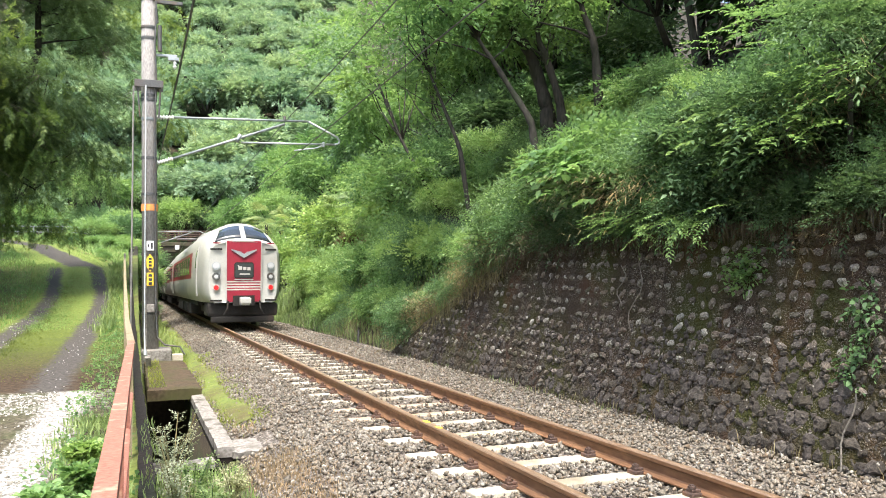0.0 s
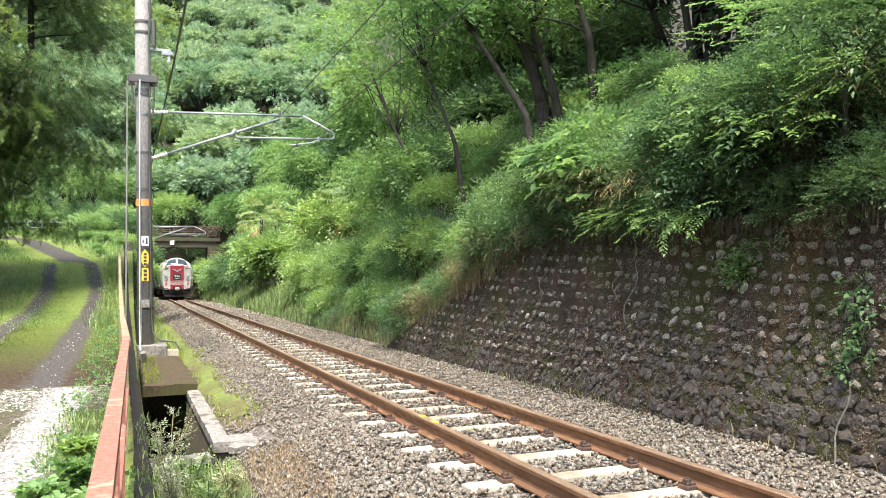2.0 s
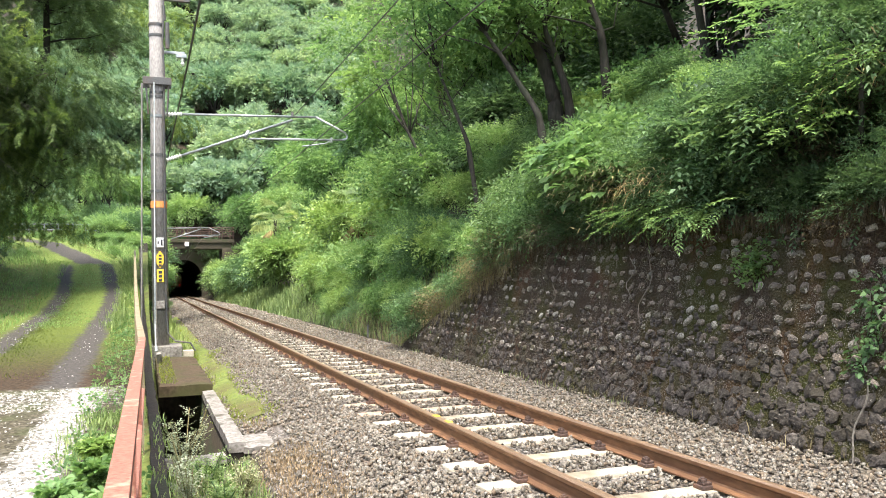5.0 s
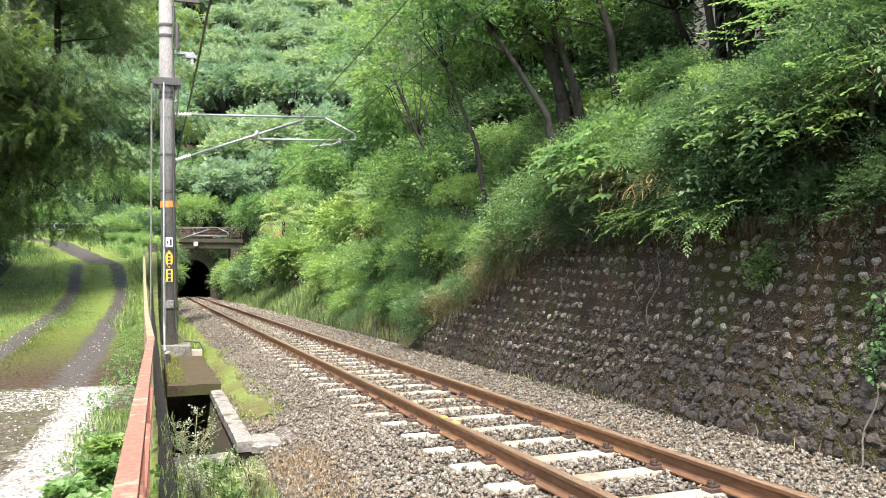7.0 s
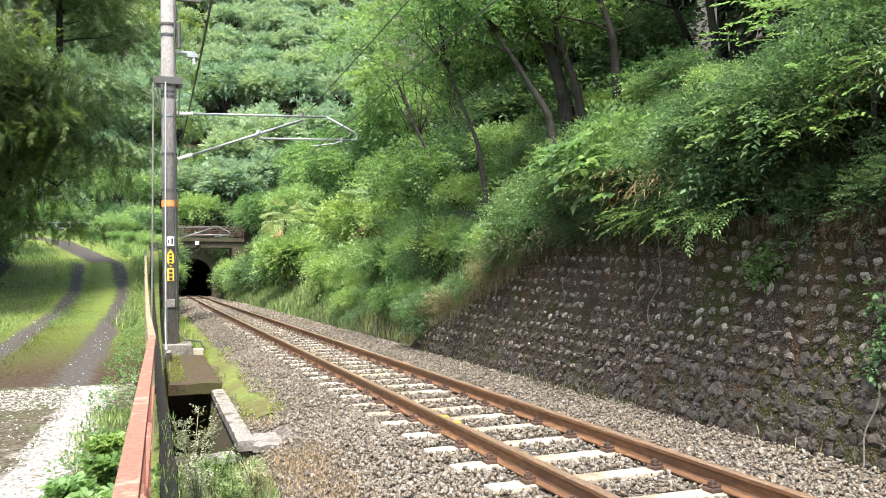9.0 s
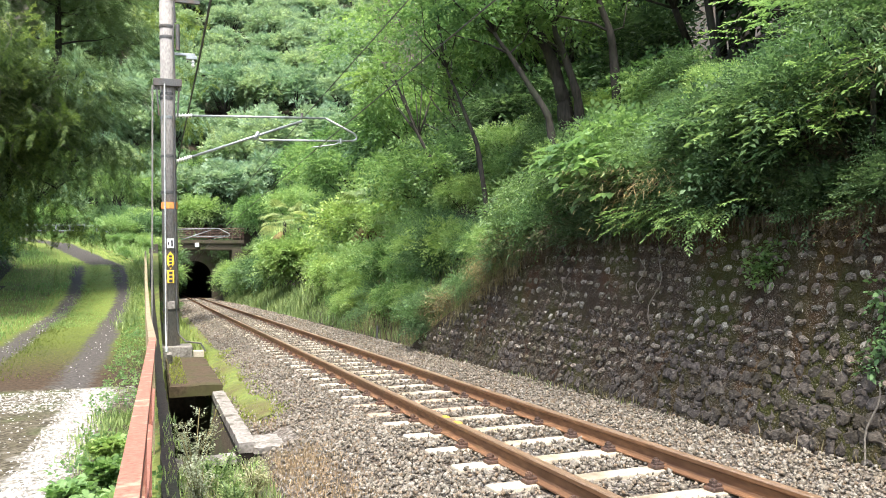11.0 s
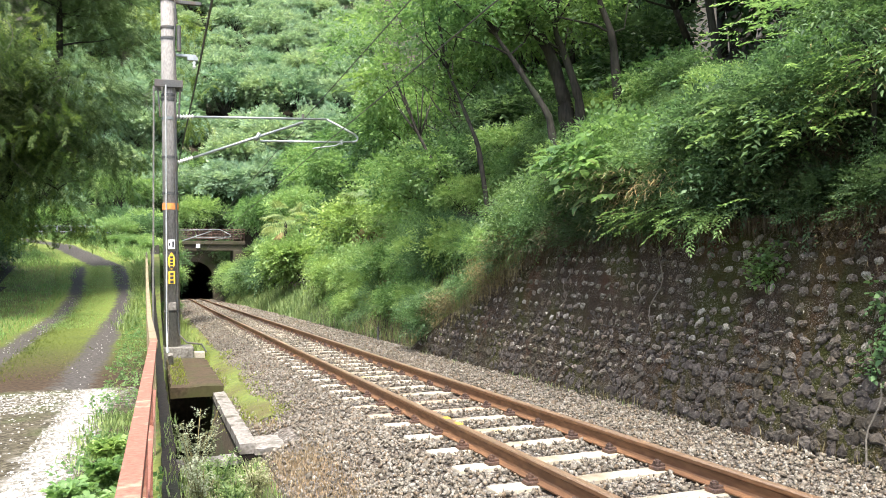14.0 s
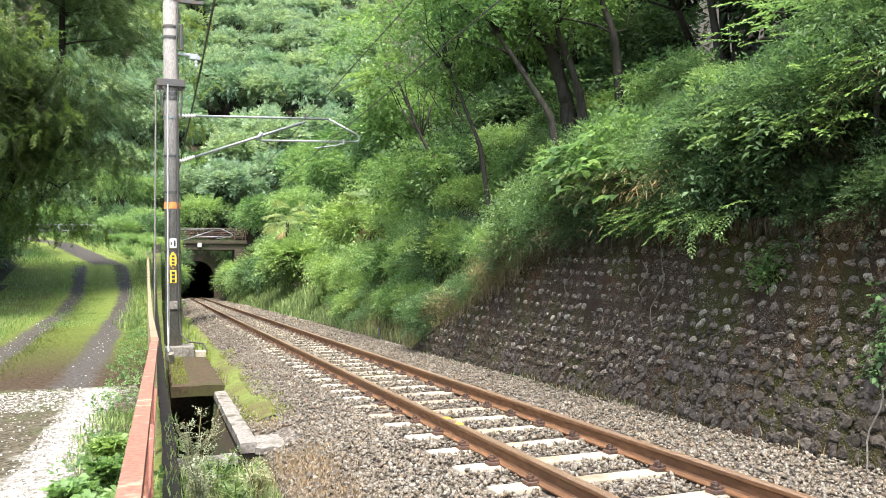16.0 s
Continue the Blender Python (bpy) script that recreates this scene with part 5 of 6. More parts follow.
    while y < 30:
        put(rng.choice([k9, k6, k8, k4] if y < 19.5 else [k8, k3, k8, k4]), 3.0 + rng.uniform(-0.1, 0.5) + max(0, 18 - y) * 0.2, y, rng.uniform(0, 360), rng.uniform(0.45, 0.75), 0.1)
        put(rng.choice([k8, k8, k3, k5]), 3.9 + rng.uniform(-0.2, 0.4), y + 0.5, rng.uniform(0, 360), rng.uniform(0.6, 0.9), 0.1)
        y += 1.1
    y = 24.0
    while y < 80:
        for x in (4.6, 6.6, 9.2, 12.5):
            s = rng.uniform(0.9, 1.5) * (1 + (x - 4) * 0.07) * (1 + (y - 24) * 0.006)
            if x < 5 and y < 38:
                s *= 0.65
            if x < 7 and 39 < y < 53:
                continue
            put(rng.choice([far[0], far[2], far[2], far[2]] if x < 10 and y > 27 else far[0::2]), x + rng.uniform(-0.8, 0.8), y + rng.uniform(-1, 1), rng.uniform(0, 360), s, 0.2)
        y += 2.6
    # undergrowth in the wood above the bank
    for _ in range(9):
        put(rng.choice(far), rng.uniform(10, 16), rng.uniform(7, 14.5), rng.uniform(0, 360), rng.uniform(1.7, 2.4), 0.3)
    # beside the mast, the tunnel and the road
    k1, k2, k3 = far
    for k, x, y, s in [(k1, -2.45, 52, 0.6), (k1, 3.6, 68, 1.3), (k2, 3.4, 73, 1.5), (k2, 4.4, 82, 1.5), (k2, 4.9, 87, 1.8), (k2, 4.0, 85, 1.2), (k1, -3.6, 52, 1.2), (k3, -4.0, 56, 1.3),
                       (k1, -9.6, 26, 0.9), (k1, -9.9, 29, 1.1), (k1, -10.2, 32, 1.3), (k1, -10.0, 35, 1.2), (k2, -11, 36, 1.6), (k1, -5.0, 60, 1.4), (k3, -5.6, 51, 1.0), (k1, -6.4, 66, 1.6), (k2, -4.4, 70, 1.6), (k1, -3.6, 76, 1.4), (k1, -12, 47, 1.6), (k2, -14, 52, 1.8), (k1, -8, 78, 2.0), (k3, -10.5, 66, 1.6), (k1, -13.5, 67, 1.8)]:
        put(k, x, y, rng.uniform(0, 360), s, 0.1)
    for _ in range(44):
        put(rng.choice(far), rng.uniform(-9, 12), rng.uniform(91.8, 106), rng.uniform(0, 360), rng.uniform(1.6, 2.6), 0.3)
    for _ in range(52):
        xx, yy = rng.uniform(-9.5, -3.6), rng.uniform(39, 60)
        if xx - float(road_x(yy)) > 1.5:
            put(rng.choice([k1, k3, k3, k3]), xx, yy, rng.uniform(0, 360), rng.uniform(0.2, 0.4), 0.05)
    # two in three of the dark kind, whose colour supplies the wood's shade
    for _ in range(34):
        yy = rng.uniform(20, 46)
        put(rng.choice([k1, k2, k2]), rng.uniform(7.5, 13) + (yy - 20) * 0.05, yy, rng.uniform(0, 360), rng.uniform(1.4, 2.1), 0.3)
    for x, y, z, s, k in [(0.9, 90.6, 5.2, 1.2, k2), (3.6, 90.3, 4.4, 1.4, k1), (-1.2, 90.6, 5.1, 1.3, k1), (-3, 90.4, 4.6, 1.5, k2), (4.6, 90.0, 3.0, 1.5, k2), (-2.75, 44, 1.6, 0.75, k3), (-2.7, 46, 2.3, 0.9, k1), (-2.9, 47.5, 2.9, 1.0, k3), (-2.5, 49, 1.3, 0.8, k1), (-3.0, 43, 2.4, 0.6, k3)]:
        put(k, x, y, rng.uniform(0, 360), s, 0.4, z=z)
    hide_away(*far)
    hide_away(*ks, k6, k9)


def build_kudzu():
    """Mound of climbing vine with pale flowers."""
    th = make_tree("vine_mound", "bright green mound of climbing vine with white flowers", "vine", 31, (2.1, 3.6, 2.0), 1.7, 5200, 0.125, 5, KUDZU, 0.05, lumps=40, length=0.4, width=0.8, lump=0.32, corners=6)
    th.matrix_basis = pose(4.55, 45.5, float(land(4.55, 45.5)) - 0.7, 0, 0, -8)
    th.scale = (1.1, 1.1, 1.15)
    rng = np.random.default_rng(4)
    p, w, _ = crown_points(rng, (1.95, 3.2, 1.8), 26, 330, 0.36)
    q = sprays(rng, p + np.array([0, 0, 1.65]), w, 0.2, 0.10, 3, 0.1, 0.8)
    part("flowers", quads("flowers", q, len(q), WHITE), WHITE, th, "small white flowers")


def build_palms():
    for x, y, z, s in [(5.7, 34, 4.5, 1.3), (4.3, 49.5, 5.2, 1.4), (5.4, 29.2, 3.2, 1.05), (5.6, 52, 4.9, 1.2), (6.5, 33, 3.9, 1.1)]:
        g = float(land(x, y))
        th = thing("fan_palm", "fan palm with dark fibrous trunk and drooping fans", "palm", "palms on the bank", at=pose(x, y, g))
        h = z - g
        part("trunk", tube(bmesh.new(), (0, 0, -0.3), (0.05, 0, h), 0.11, 0.09, 10), BARK, th)
        rng = np.random.default_rng(int(x * 10))
        out = []
        for k in range(22):
            a, e = rng.uniform(0, 6.28), rng.uniform(-0.5, 1.1)
            d = np.array([math.cos(a) * math.cos(e), math.sin(a) * math.cos(e), math.sin(e)])
            c = np.array([0.05, 0, h]) + d * 0.75 * s
            side = np.cross(d, [0, 0, 1.0])
            side /= np.linalg.norm(side)
            up = np.cross(side, d)
            for j in range(15):
                b = (j - 7) / 7 * 1.45
                w = d * math.cos(b) + side * math.sin(b)
                tip = c + w * 0.62 * s - np.array([0, 0, 0.22 * s])
                m = c + w * 0.34 * s
                ac = np.cross(w, up) * 0.026 * s
                out.append(np.stack([c, m + ac, tip, m - ac]))
        part("fronds", quads("fronds", np.array(out), len(out), SEDGE), SEDGE, th)
        out = []
        for k in range(14):
            a = rng.uniform(0, 6.28)
            d = np.array([math.cos(a) * 0.55, math.sin(a) * 0.55, -0.85])
            c = np.array([0.05, 0, h - 0.15]) + d * rng.uniform(0.4, 0.75) * s
            side = np.array([-math.sin(a), math.cos(a), 0.0])
            for j in range(9):
                w = d * 0.9 + side * (j - 4) / 5
                m = c + w * 0.3 * s
                ac = np.cross(w, [math.cos(a), math.sin(a), 0.3]) * 0.03 * s
                out.append(np.stack([c, m + ac, c + w * 0.6 * s - np.array([0, 0, 0.1]), m - ac]))
        part("dead_fronds", quads("dead_fronds", np.array(out), len(out), DRY), DRY, th, "hanging brown dead fans")


def build_bank_trees():
    rng = random.Random(5)
    g = "trees on the railway bank"
    # crown greens carry light too: KUDZU for backlit leaves, LEAF_DARK for wood shade
    ts = [make_tree("broadleaf_tree", "leafy broadleaf tree with slender dark trunks", "tree", 70 + i, (2.6, 2.6, 2.1), 3.7 + 0.6 * i, 1000, 0.225, 5, m, 0.13, (-1.4, 0.4), 20, 0.55, g, 0.3, 0.5)
          for i, m in enumerate((LEAF_MID, LEAF_BRIGHT, KUDZU, LEAF_DARK))]
    for x, y, i, s in [(8.5, 12, 1, 0.8), (10.2, 17, 1, 0.8), (10.5, 23, 1, 0.9), (9.6, 28, 1, 0.9), (11.5, 29, 1, 1.2), (9.5, 35, 1, 1.1), (12.5, 36, 0, 1.3),
                       (10.5, 42, 0, 1.2), (14, 44, 1, 1.4), (10, 50, 1, 1.1), (13, 54, 0, 1.4), (8.2, 61, 2, 1.0), (11, 66, 2, 1.1), (15, 63, 1, 1.5), (8.5, 72, 1, 1.2), (13, 74, 2, 1.4), (7.5, 80, 1, 1.2),
                       (9.8, 24, 2, 0.75), (12, 26, 2, 0.8), (12, 15.5, 2, 0.8), (11.5, 12.5, 3, 0.8), (12.5, 9, 0, 1.0), (13, 14, 1, 1.1), (14.5, 20, 1, 1.3), (16, 27, 0, 1.4), (17.5, 36, 1, 1.5), (19, 48, 1, 1.6)]:
        put(ts[i], x, y, rng.uniform(-40, 40), s, 0.2)
    for x, y, i, s in [(-9.8, 38, 1, 1.0), (-13, 26, 0, 1.3), (-12, 42, 2, 1.2), (-15, 33, 1, 1.4), (-16, 46, 2, 1.4), (-12, 70, 2, 1.2), (-18, 58, 1, 1.5), (-7.5, 74, 1, 1.1), (-9, 80, 1, 1.2), (-5.2, 79, 1, 0.9),
                       # last three stand out of view, added to shade the side road
                       (-14, 74, 0, 1.4), (-22, 70, 2, 1.5), (-5.2, 64, 2, 0.75), (-11, 17, 0, 1.2), (-13, 10, 1, 1.2), (-12, 4, 1, 1.2)]:
        put(ts[i], x, y, rng.uniform(0, 360), s, 0.2)
    for x, y, i, s in [(12, 18, 1, 1.0), (15, 16, 1, 1.3), (16, 22, 0, 1.4), (18, 18, 1, 1.4), (19, 25, 1, 1.5), (14, 11, 1, 1.1), (17, 12, 0, 1.3), (20, 32, 0, 1.6), (22, 20, 0, 1.5), (23, 28, 1, 1.6), (15, 7, 1, 1.2), (10, 7, 0, 0.9), (14, 28, 1, 1.6), (16.5, 31, 0, 1.7), (19, 37, 1, 1.8), (13, 24.5, 1, 1.5), (18, 29, 1, 1.8), (22, 37, 0, 2.0)]:
        put(ts[3 if (x + y) % 3 < 1 else i], x, y, rng.uniform(0, 360), s, 0.2)
    hide_away(*ts)
    # dark leaning trunks that fork above the bank, their crowns over the slope
    for k, (pts, r, size) in enumerate([
            ([(6.45, 17.1, 2.6), (6.3, 17.05, 5.45), (6.15, 17.0, 5.95), (5.9, 17.1, 6.95), (5.45, 17.3, 7.75), (5.0, 17.5, 8.5), (4.4, 17.9, 9.6)], 0.22, (3.4, 3.6, 1.6)),
            ([(6.5, 16.6, 2.6), (6.4, 16.55, 5.3), (6.25, 16.5, 5.95), (6.0, 16.6, 6.9), (5.85, 16.75, 7.6), (5.9, 16.6, 9.6)], 0.14, (3.2, 3.2, 1.5)),
            ([(5.3, 15.4, 2.4), (5.08, 15.55, 4.6), (4.98, 15.6, 5.1), (4.7, 15.9, 5.8), (4.36, 16.2, 6.55), (4.15, 16.5, 7.1), (3.7, 17.0, 8.4)], 0.10, (2.6, 2.8, 1.3)),
            ([(4.3, 17.1, 1.8), (4.03, 17.25, 4.3), (3.94, 17.3, 4.75), (3.7, 17.6, 5.7), (3.46, 17.9, 6.6), (3.3, 18.1, 7.8)], 0.07, (2.4, 2.8, 1.5)),
            ([(6.8, 15.4, 2.9), (6.68, 15.4, 6.1), (6.5, 15.3, 7.0), (6.4, 15.6, 7.9), (6.3, 15.9, 9.4)], 0.125, (3.0, 3.0, 1.4)),
            ([(6.3, 22.5, 2.0), (5.4, 23.0, 4.2), (4.7, 23.8, 6.0), (4.0, 24.6, 8.4)], 0.09, (2.6, 3.0, 1.8)),
            ([(8.6, 14.0, 5.0), (8.3, 14.2, 8.0), (8.2, 14.4, 10.6)], 0.12, (3.2, 3.2, 1.6)),
            ([(8.2, 24.5, 3.4), (7.0, 25.0, 6.0), (6.0, 25.6, 9.0)], 0.10, (3.0, 3.0, 2.0))]):
        rg = np.random.default_rng(90 + k)
        th = thing("leaning_tree", "leaning tree with a dark bent trunk under leafy boughs", "tree", g)
        bm = bmesh.new()
        bough(bm, pts, r, r * 0.3)
        p, w, c = crown_points(rg, size, 22, 400, 0.5)
        top = np.array(pts[-1]) + np.array([0, 0, 0.6])
        limbs(bm, rg, pts[-2], c[:8] + top, r * 0.5)
        limbs(bm, rg, pts[-3], [np.array(pts[-3]) + np.array([-1.6, 0.8, 0.9]), np.array(pts[-3]) + np.array([1.3, 0.9, 1.5])], r * 0.4)
        part("trunk", bm, BARK, th, smooth=True)
        q = sprays(rg, p + top, w, 0.5, 0.16, 6, 0.3, 0.5)
        p2, w2, _ = crown_points(rg, (1.6, 1.8, 0.8), 10, 260, 0.5)
        q = np.concatenate([q, sprays(rg, p2 + np.array(pts[-3]) + np.array([-1.2, 0.6, 0.6]), w2, 0.45, 0.15, 6, 0.4, 0.5)])
        part("crown", quads("crown", q, len(q), LEAF_BRIGHT), LEAF_BRIGHT, th)


def build_cypress():
    """Cypress beside the road with hanging flat sprays."""
    for k, (x, y, size, h, n) in enumerate([(-6.75, 31.5, (4.7, 3.6, 6.6), 8.7, 5600), (-10.5, 24.5, (3.6, 3.0, 6.0), 7.9, 2800), (-9.0, 30.0, (3.2, 2.8, 3.0), 5.6, 2000)]):
        rng = np.random.default_rng(200 + k)
        th = thing("cypress_tree", "tall cypress with hanging dark green sprays", "tree", "cypresses beside the road", at=pose(x, y, float(land(x, y))))
        p, w, c = crown_points(rng, size, 70, int(n * 1.25), 0.34, -0.9)
        w[:, 2] = w[:, 2] * 0.4 - 0.3
        q = sprays(rng, p + np.array([0, 0, h]), w, 0.75, 0.125, 20, 0.34, 0.38, 0.82, 3)
        part("crown", quads("crown", q, len(q), LEAF_CEDAR), LEAF_CEDAR, th)
        # flat fans of lighter young sprays, in clusters at the branch ends
        e = rng.normal(0, 1, (46, 3))
        e /= np.linalg.norm(e, axis=1, keepdims=True)
        at = (e * np.array(size) * 1.02)[rng.integers(0, 46, 900)] + rng.normal(0, 1, (900, 3)) * np.array([0.5, 0.5, 0.16])
        w = e[rng.integers(0, 46, 900)] + rng.normal(0, 0.5, (900, 3)) + np.array([0, 0, -0.5])
        q = sprays(rng, at + np.array([0, 0, h]), w, 0.55, 0.13, 20, 0.3, 0.45, 0.9, 3)
        part("branch_tip", quads("branch_tip", q, len(q), CEDAR_TIP), CEDAR_TIP, th, "lighter hanging branch tips")
        bm = bmesh.new()
        tube(bm, (-3.2 if k == 0 else 0, 0, -0.9), (0.1, 0, h), 0.2, 0.12, 10)
        tube(bm, (0.1, 0, h), (0, 0.1, h + size[2]), 0.12, 0.03, 8)
        for j in range(26):
            t = c[j] + np.array([0, 0, h])
            limbs(bm, rng, (0.08, 0, max(1.6, t[2] - 0.6)), [t], 0.06, 0.1)
        part("trunk", bm, BARK, th, smooth=True)
        for j in range(8):
            bm = bmesh.new()
            a = rng.uniform(-2.9, -0.2)
            q = np.array([math.cos(a) * size[0] * 0.95, math.sin(a) * size[1] * 0.95, h + rng.uniform(-0.75, 0.6) * size[2]])
            d = np.array([rng.uniform(-0.5, 0.9), -0.35, 0.0])
            bough(bm, [tuple(q + d * t + np.array([0.3 * math.sin(5 * t + j), 0, 0.25 - 0.9 * t * t])) for t in (-0.5, 0.0, 0.4, 0.8, 1.1)], 0.013, 0.005, 5)
            part("bare_branch", bm, DEAD_WOOD, th, "grey bare hanging twigs")


# ---- grass and weeds ----
def blades(rng, n, region, height, width, lean=0.35, zf=None):
    """Tapered, bent blades rooted within a region given by a sampling function."""
    p = region(rng, n)
    a = rng.uniform(0, 6.283, n)
    h = height * rng.uniform(0.4, 1.25, n)
    d = np.stack([np.cos(a), np.sin(a), np.zeros(n)], 1)
    s = np.stack([-np.sin(a), np.cos(a), np.zeros(n)], 1)
    top = p + d * (h * lean * rng.uniform(0.3, 1.6, n))[:, None] + np.array([0, 0, 1.0]) * h[:, None]
    mid = p + d * (h * lean * 0.25)[:, None] + np.array([0, 0, 0.55]) * h[:, None]
    w = (width * rng.uniform(0.6, 1.3, n))[:, None]
    return np.stack([p - s * w * 0.3, mid - s * w * 0.5 + 0 * p, top, mid + s * w * 0.5], 1)


def area(x0, x1, y0, y1, zf=land, dz=0.0, clump=0, lane=0.0):
    def f(rng, n):
        x, y = rng.uniform(x0, x1, n), rng.uniform(y0, y1, n)
        if clump:
            k = rng.integers(0, clump, n)
            cx, cy = rng.uniform(x0, x1, clump), rng.uniform(y0, y1, clump)
            x, y = cx[k] + rng.normal(0, 0.12, n), cy[k] + rng.normal(0, 0.15, n)
        if lane:
            ok = np.abs(x - road_x(y)) > lane
            x, y = np.resize(x[ok], n), np.resize(y[ok], n)
        return np.stack([x, y, np.asarray(zf(x, y), float) + dz], 1)
    return f


def bed_z(x, y=0):
    return np.interp(x, [-2.25, -2.2, -1.5, -1.15, 1.15, 1.6, 2.35, 2.5], [-0.56, -0.46, -0.25, -0.185, -0.185, -0.205, -0.20, -0.56])


def road_top(x, y):
    return road_z(y)


def build_grass():
    rng = np.random.default_rng(77)
    sets = [
        ("grass", "lush green grass and weeds beside the fence", GRASS, [(1700, area(-3.85, -3.45, 2.6, 9.5, road_top, clump=70), 0.10, 0.014), (900, area(-4.0, -3.5, 9, 24, road_top), 0.05, 0.014), (350, area(-3.22, -3.08, 2.8, 9, lambda x, y: 0 * x - 0.08), 0.07, 0.008), (2000, area(-4.1, -3.8, 20, 38, road_top, clump=60), 0.22, 0.02)]),
        ("grass", "short mossy grass on the road", MOSS, [(9000, area(-5.75, -4.72, 13.2, 37, road_top, clump=900), 0.04, 0.014), (3500, area(-5.75, -4.75, 13.0, 37, road_top), 0.03, 0.012), (500, area(-6.6, -5.0, 3, 10, road_top, clump=70), 0.035, 0.01)]),
        ("grass", "yellow-green moss and grass beside the ballast", MOSS_BRIGHT, [(6000, area(-2.26, -1.74, 9.9, 20, bed_z, clump=160), 0.05, 0.012), (6000, area(-2.2, -1.84, 10.5, 38, bed_z), 0.06, 0.012), (700, area(-3.05, -2.8, 13.1, 18, lambda x, y: 0 * x - 0.24), 0.045, 0.012)]),
        # KUDZU's brighter green here stands in for sunlight the cypress blocks
        ("grass", "short grass beside the wheel tracks", KUDZU, [(9000, area(-10.5, -6.3, 14, 38, road_top), 0.12, 0.018), (6000, area(-5.85, -4.7, 21, 37, road_top, clump=500), 0.05, 0.014)]),
        ("grass", "bright grass on the slope by the far lane", KUDZU, [(14000, area(-9.0, -3.6, 37, 60, lane=0.85), 0.2, 0.035), (3500, area(-16, -9, 40, 62, lane=1.25), 0.3, 0.05)]),
        ("grass", "yellow-green moss and grass along the drain", GRASS, [(2500, area(-2.95, -2.2, 20, 70, lambda x, y: 0 * x - 0.55), 0.45, 0.03)]),
        ("grass", "tall pale grass at the foot of the bank", GRASS, [(7500, area(2.45, 4.6, 17.0, 36), 0.34, 0.02), (6000, area(2.4, 4.2, 34, 72), 0.6, 0.045), (2500, area(2.32, 2.62, 11.6, 17.3, lambda x, y: wall_top(y) - 0.05), 0.26, 0.009), (420, area(2.15, 2.35, 7, 18, bed_z, clump=30), 0.11, 0.007)]),
        ("dry_grass", "brown dry grass and stalks on the bank", DRY, [(2200, area(2.45, 4.0, 14.5, 26), 0.45, 0.011), (2200, area(2.3, 2.6, 11.6, 17.3, lambda x, y: wall_top(y) - 0.08), 0.34, 0.008), (700, area(2.28, 2.4, 11.6, 16, lambda x, y: wall_top(y)), -0.35, 0.008), (900, area(2.6, 3.1, 3.5, 14), -0.3, 0.006), (250, area(2.12, 2.25, 4, 12, bed_z, clump=14), 0.15, 0.006)]),
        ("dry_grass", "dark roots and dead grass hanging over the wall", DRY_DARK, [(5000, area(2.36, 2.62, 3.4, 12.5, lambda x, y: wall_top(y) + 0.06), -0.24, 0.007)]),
        ("dry_grass", "russet dead grass on the ballast beside the drain", RUSSET, [(5000, area(-2.3, -1.75, 5.4, 8.3, bed_z, clump=220), 0.05, 0.008), (900, area(-2.15, -1.9, 9.4, 13, bed_z), 0.05, 0.007)]),
        ("weeds", "pale grey-green weeds growing beside the drain", WEED_PALE, [(1300, area(-3.05, -2.35, 3.5, 7.6, lambda x, y: 0 * x - 0.52), 0.2, 0.006)]),
        ("grass", "green grass in the ditch beside the fence", KUDZU, [(3200, area(-3.05, -2.3, 3.5, 8.1, lambda x, y: 0 * x - 0.54), 0.17, 0.008)]),
    ]
    # low leafy weeds on the verge by the fence and on the drain's edge
    pts = np.concatenate([area(-4.0, -3.5, 8.5, 34, road_top)(rng, 750), area(-3.9, -3.45, 3, 9, road_top, clump=40)(rng, 420), area(-3.2, -2.5, 3.2, 8.2, lambda x, y: 0 * x - 0.5)(rng, 120)])
    ways = rng.normal(0, 1, (len(pts), 3)) * np.array([1, 1, 0.2]) + np.array([0, 0, 0.55])
    q = sprays(rng, pts, ways, 0.13, 0.055, 4, 0.3, 0.65)
    tagged(new("weeds", quads("weeds", q, len(q), LEAF_BRIGHT)), "low bright leafy weeds on the road verge", "weeds", kind="stuff")
    for name, label, mat, regs in sets:
        q = np.concatenate([blades(rng, n, r, h, w) for n, r, h, w in regs])
        tagged(new(name, quads(name, q, len(q), mat)), label, "grass", kind="stuff")


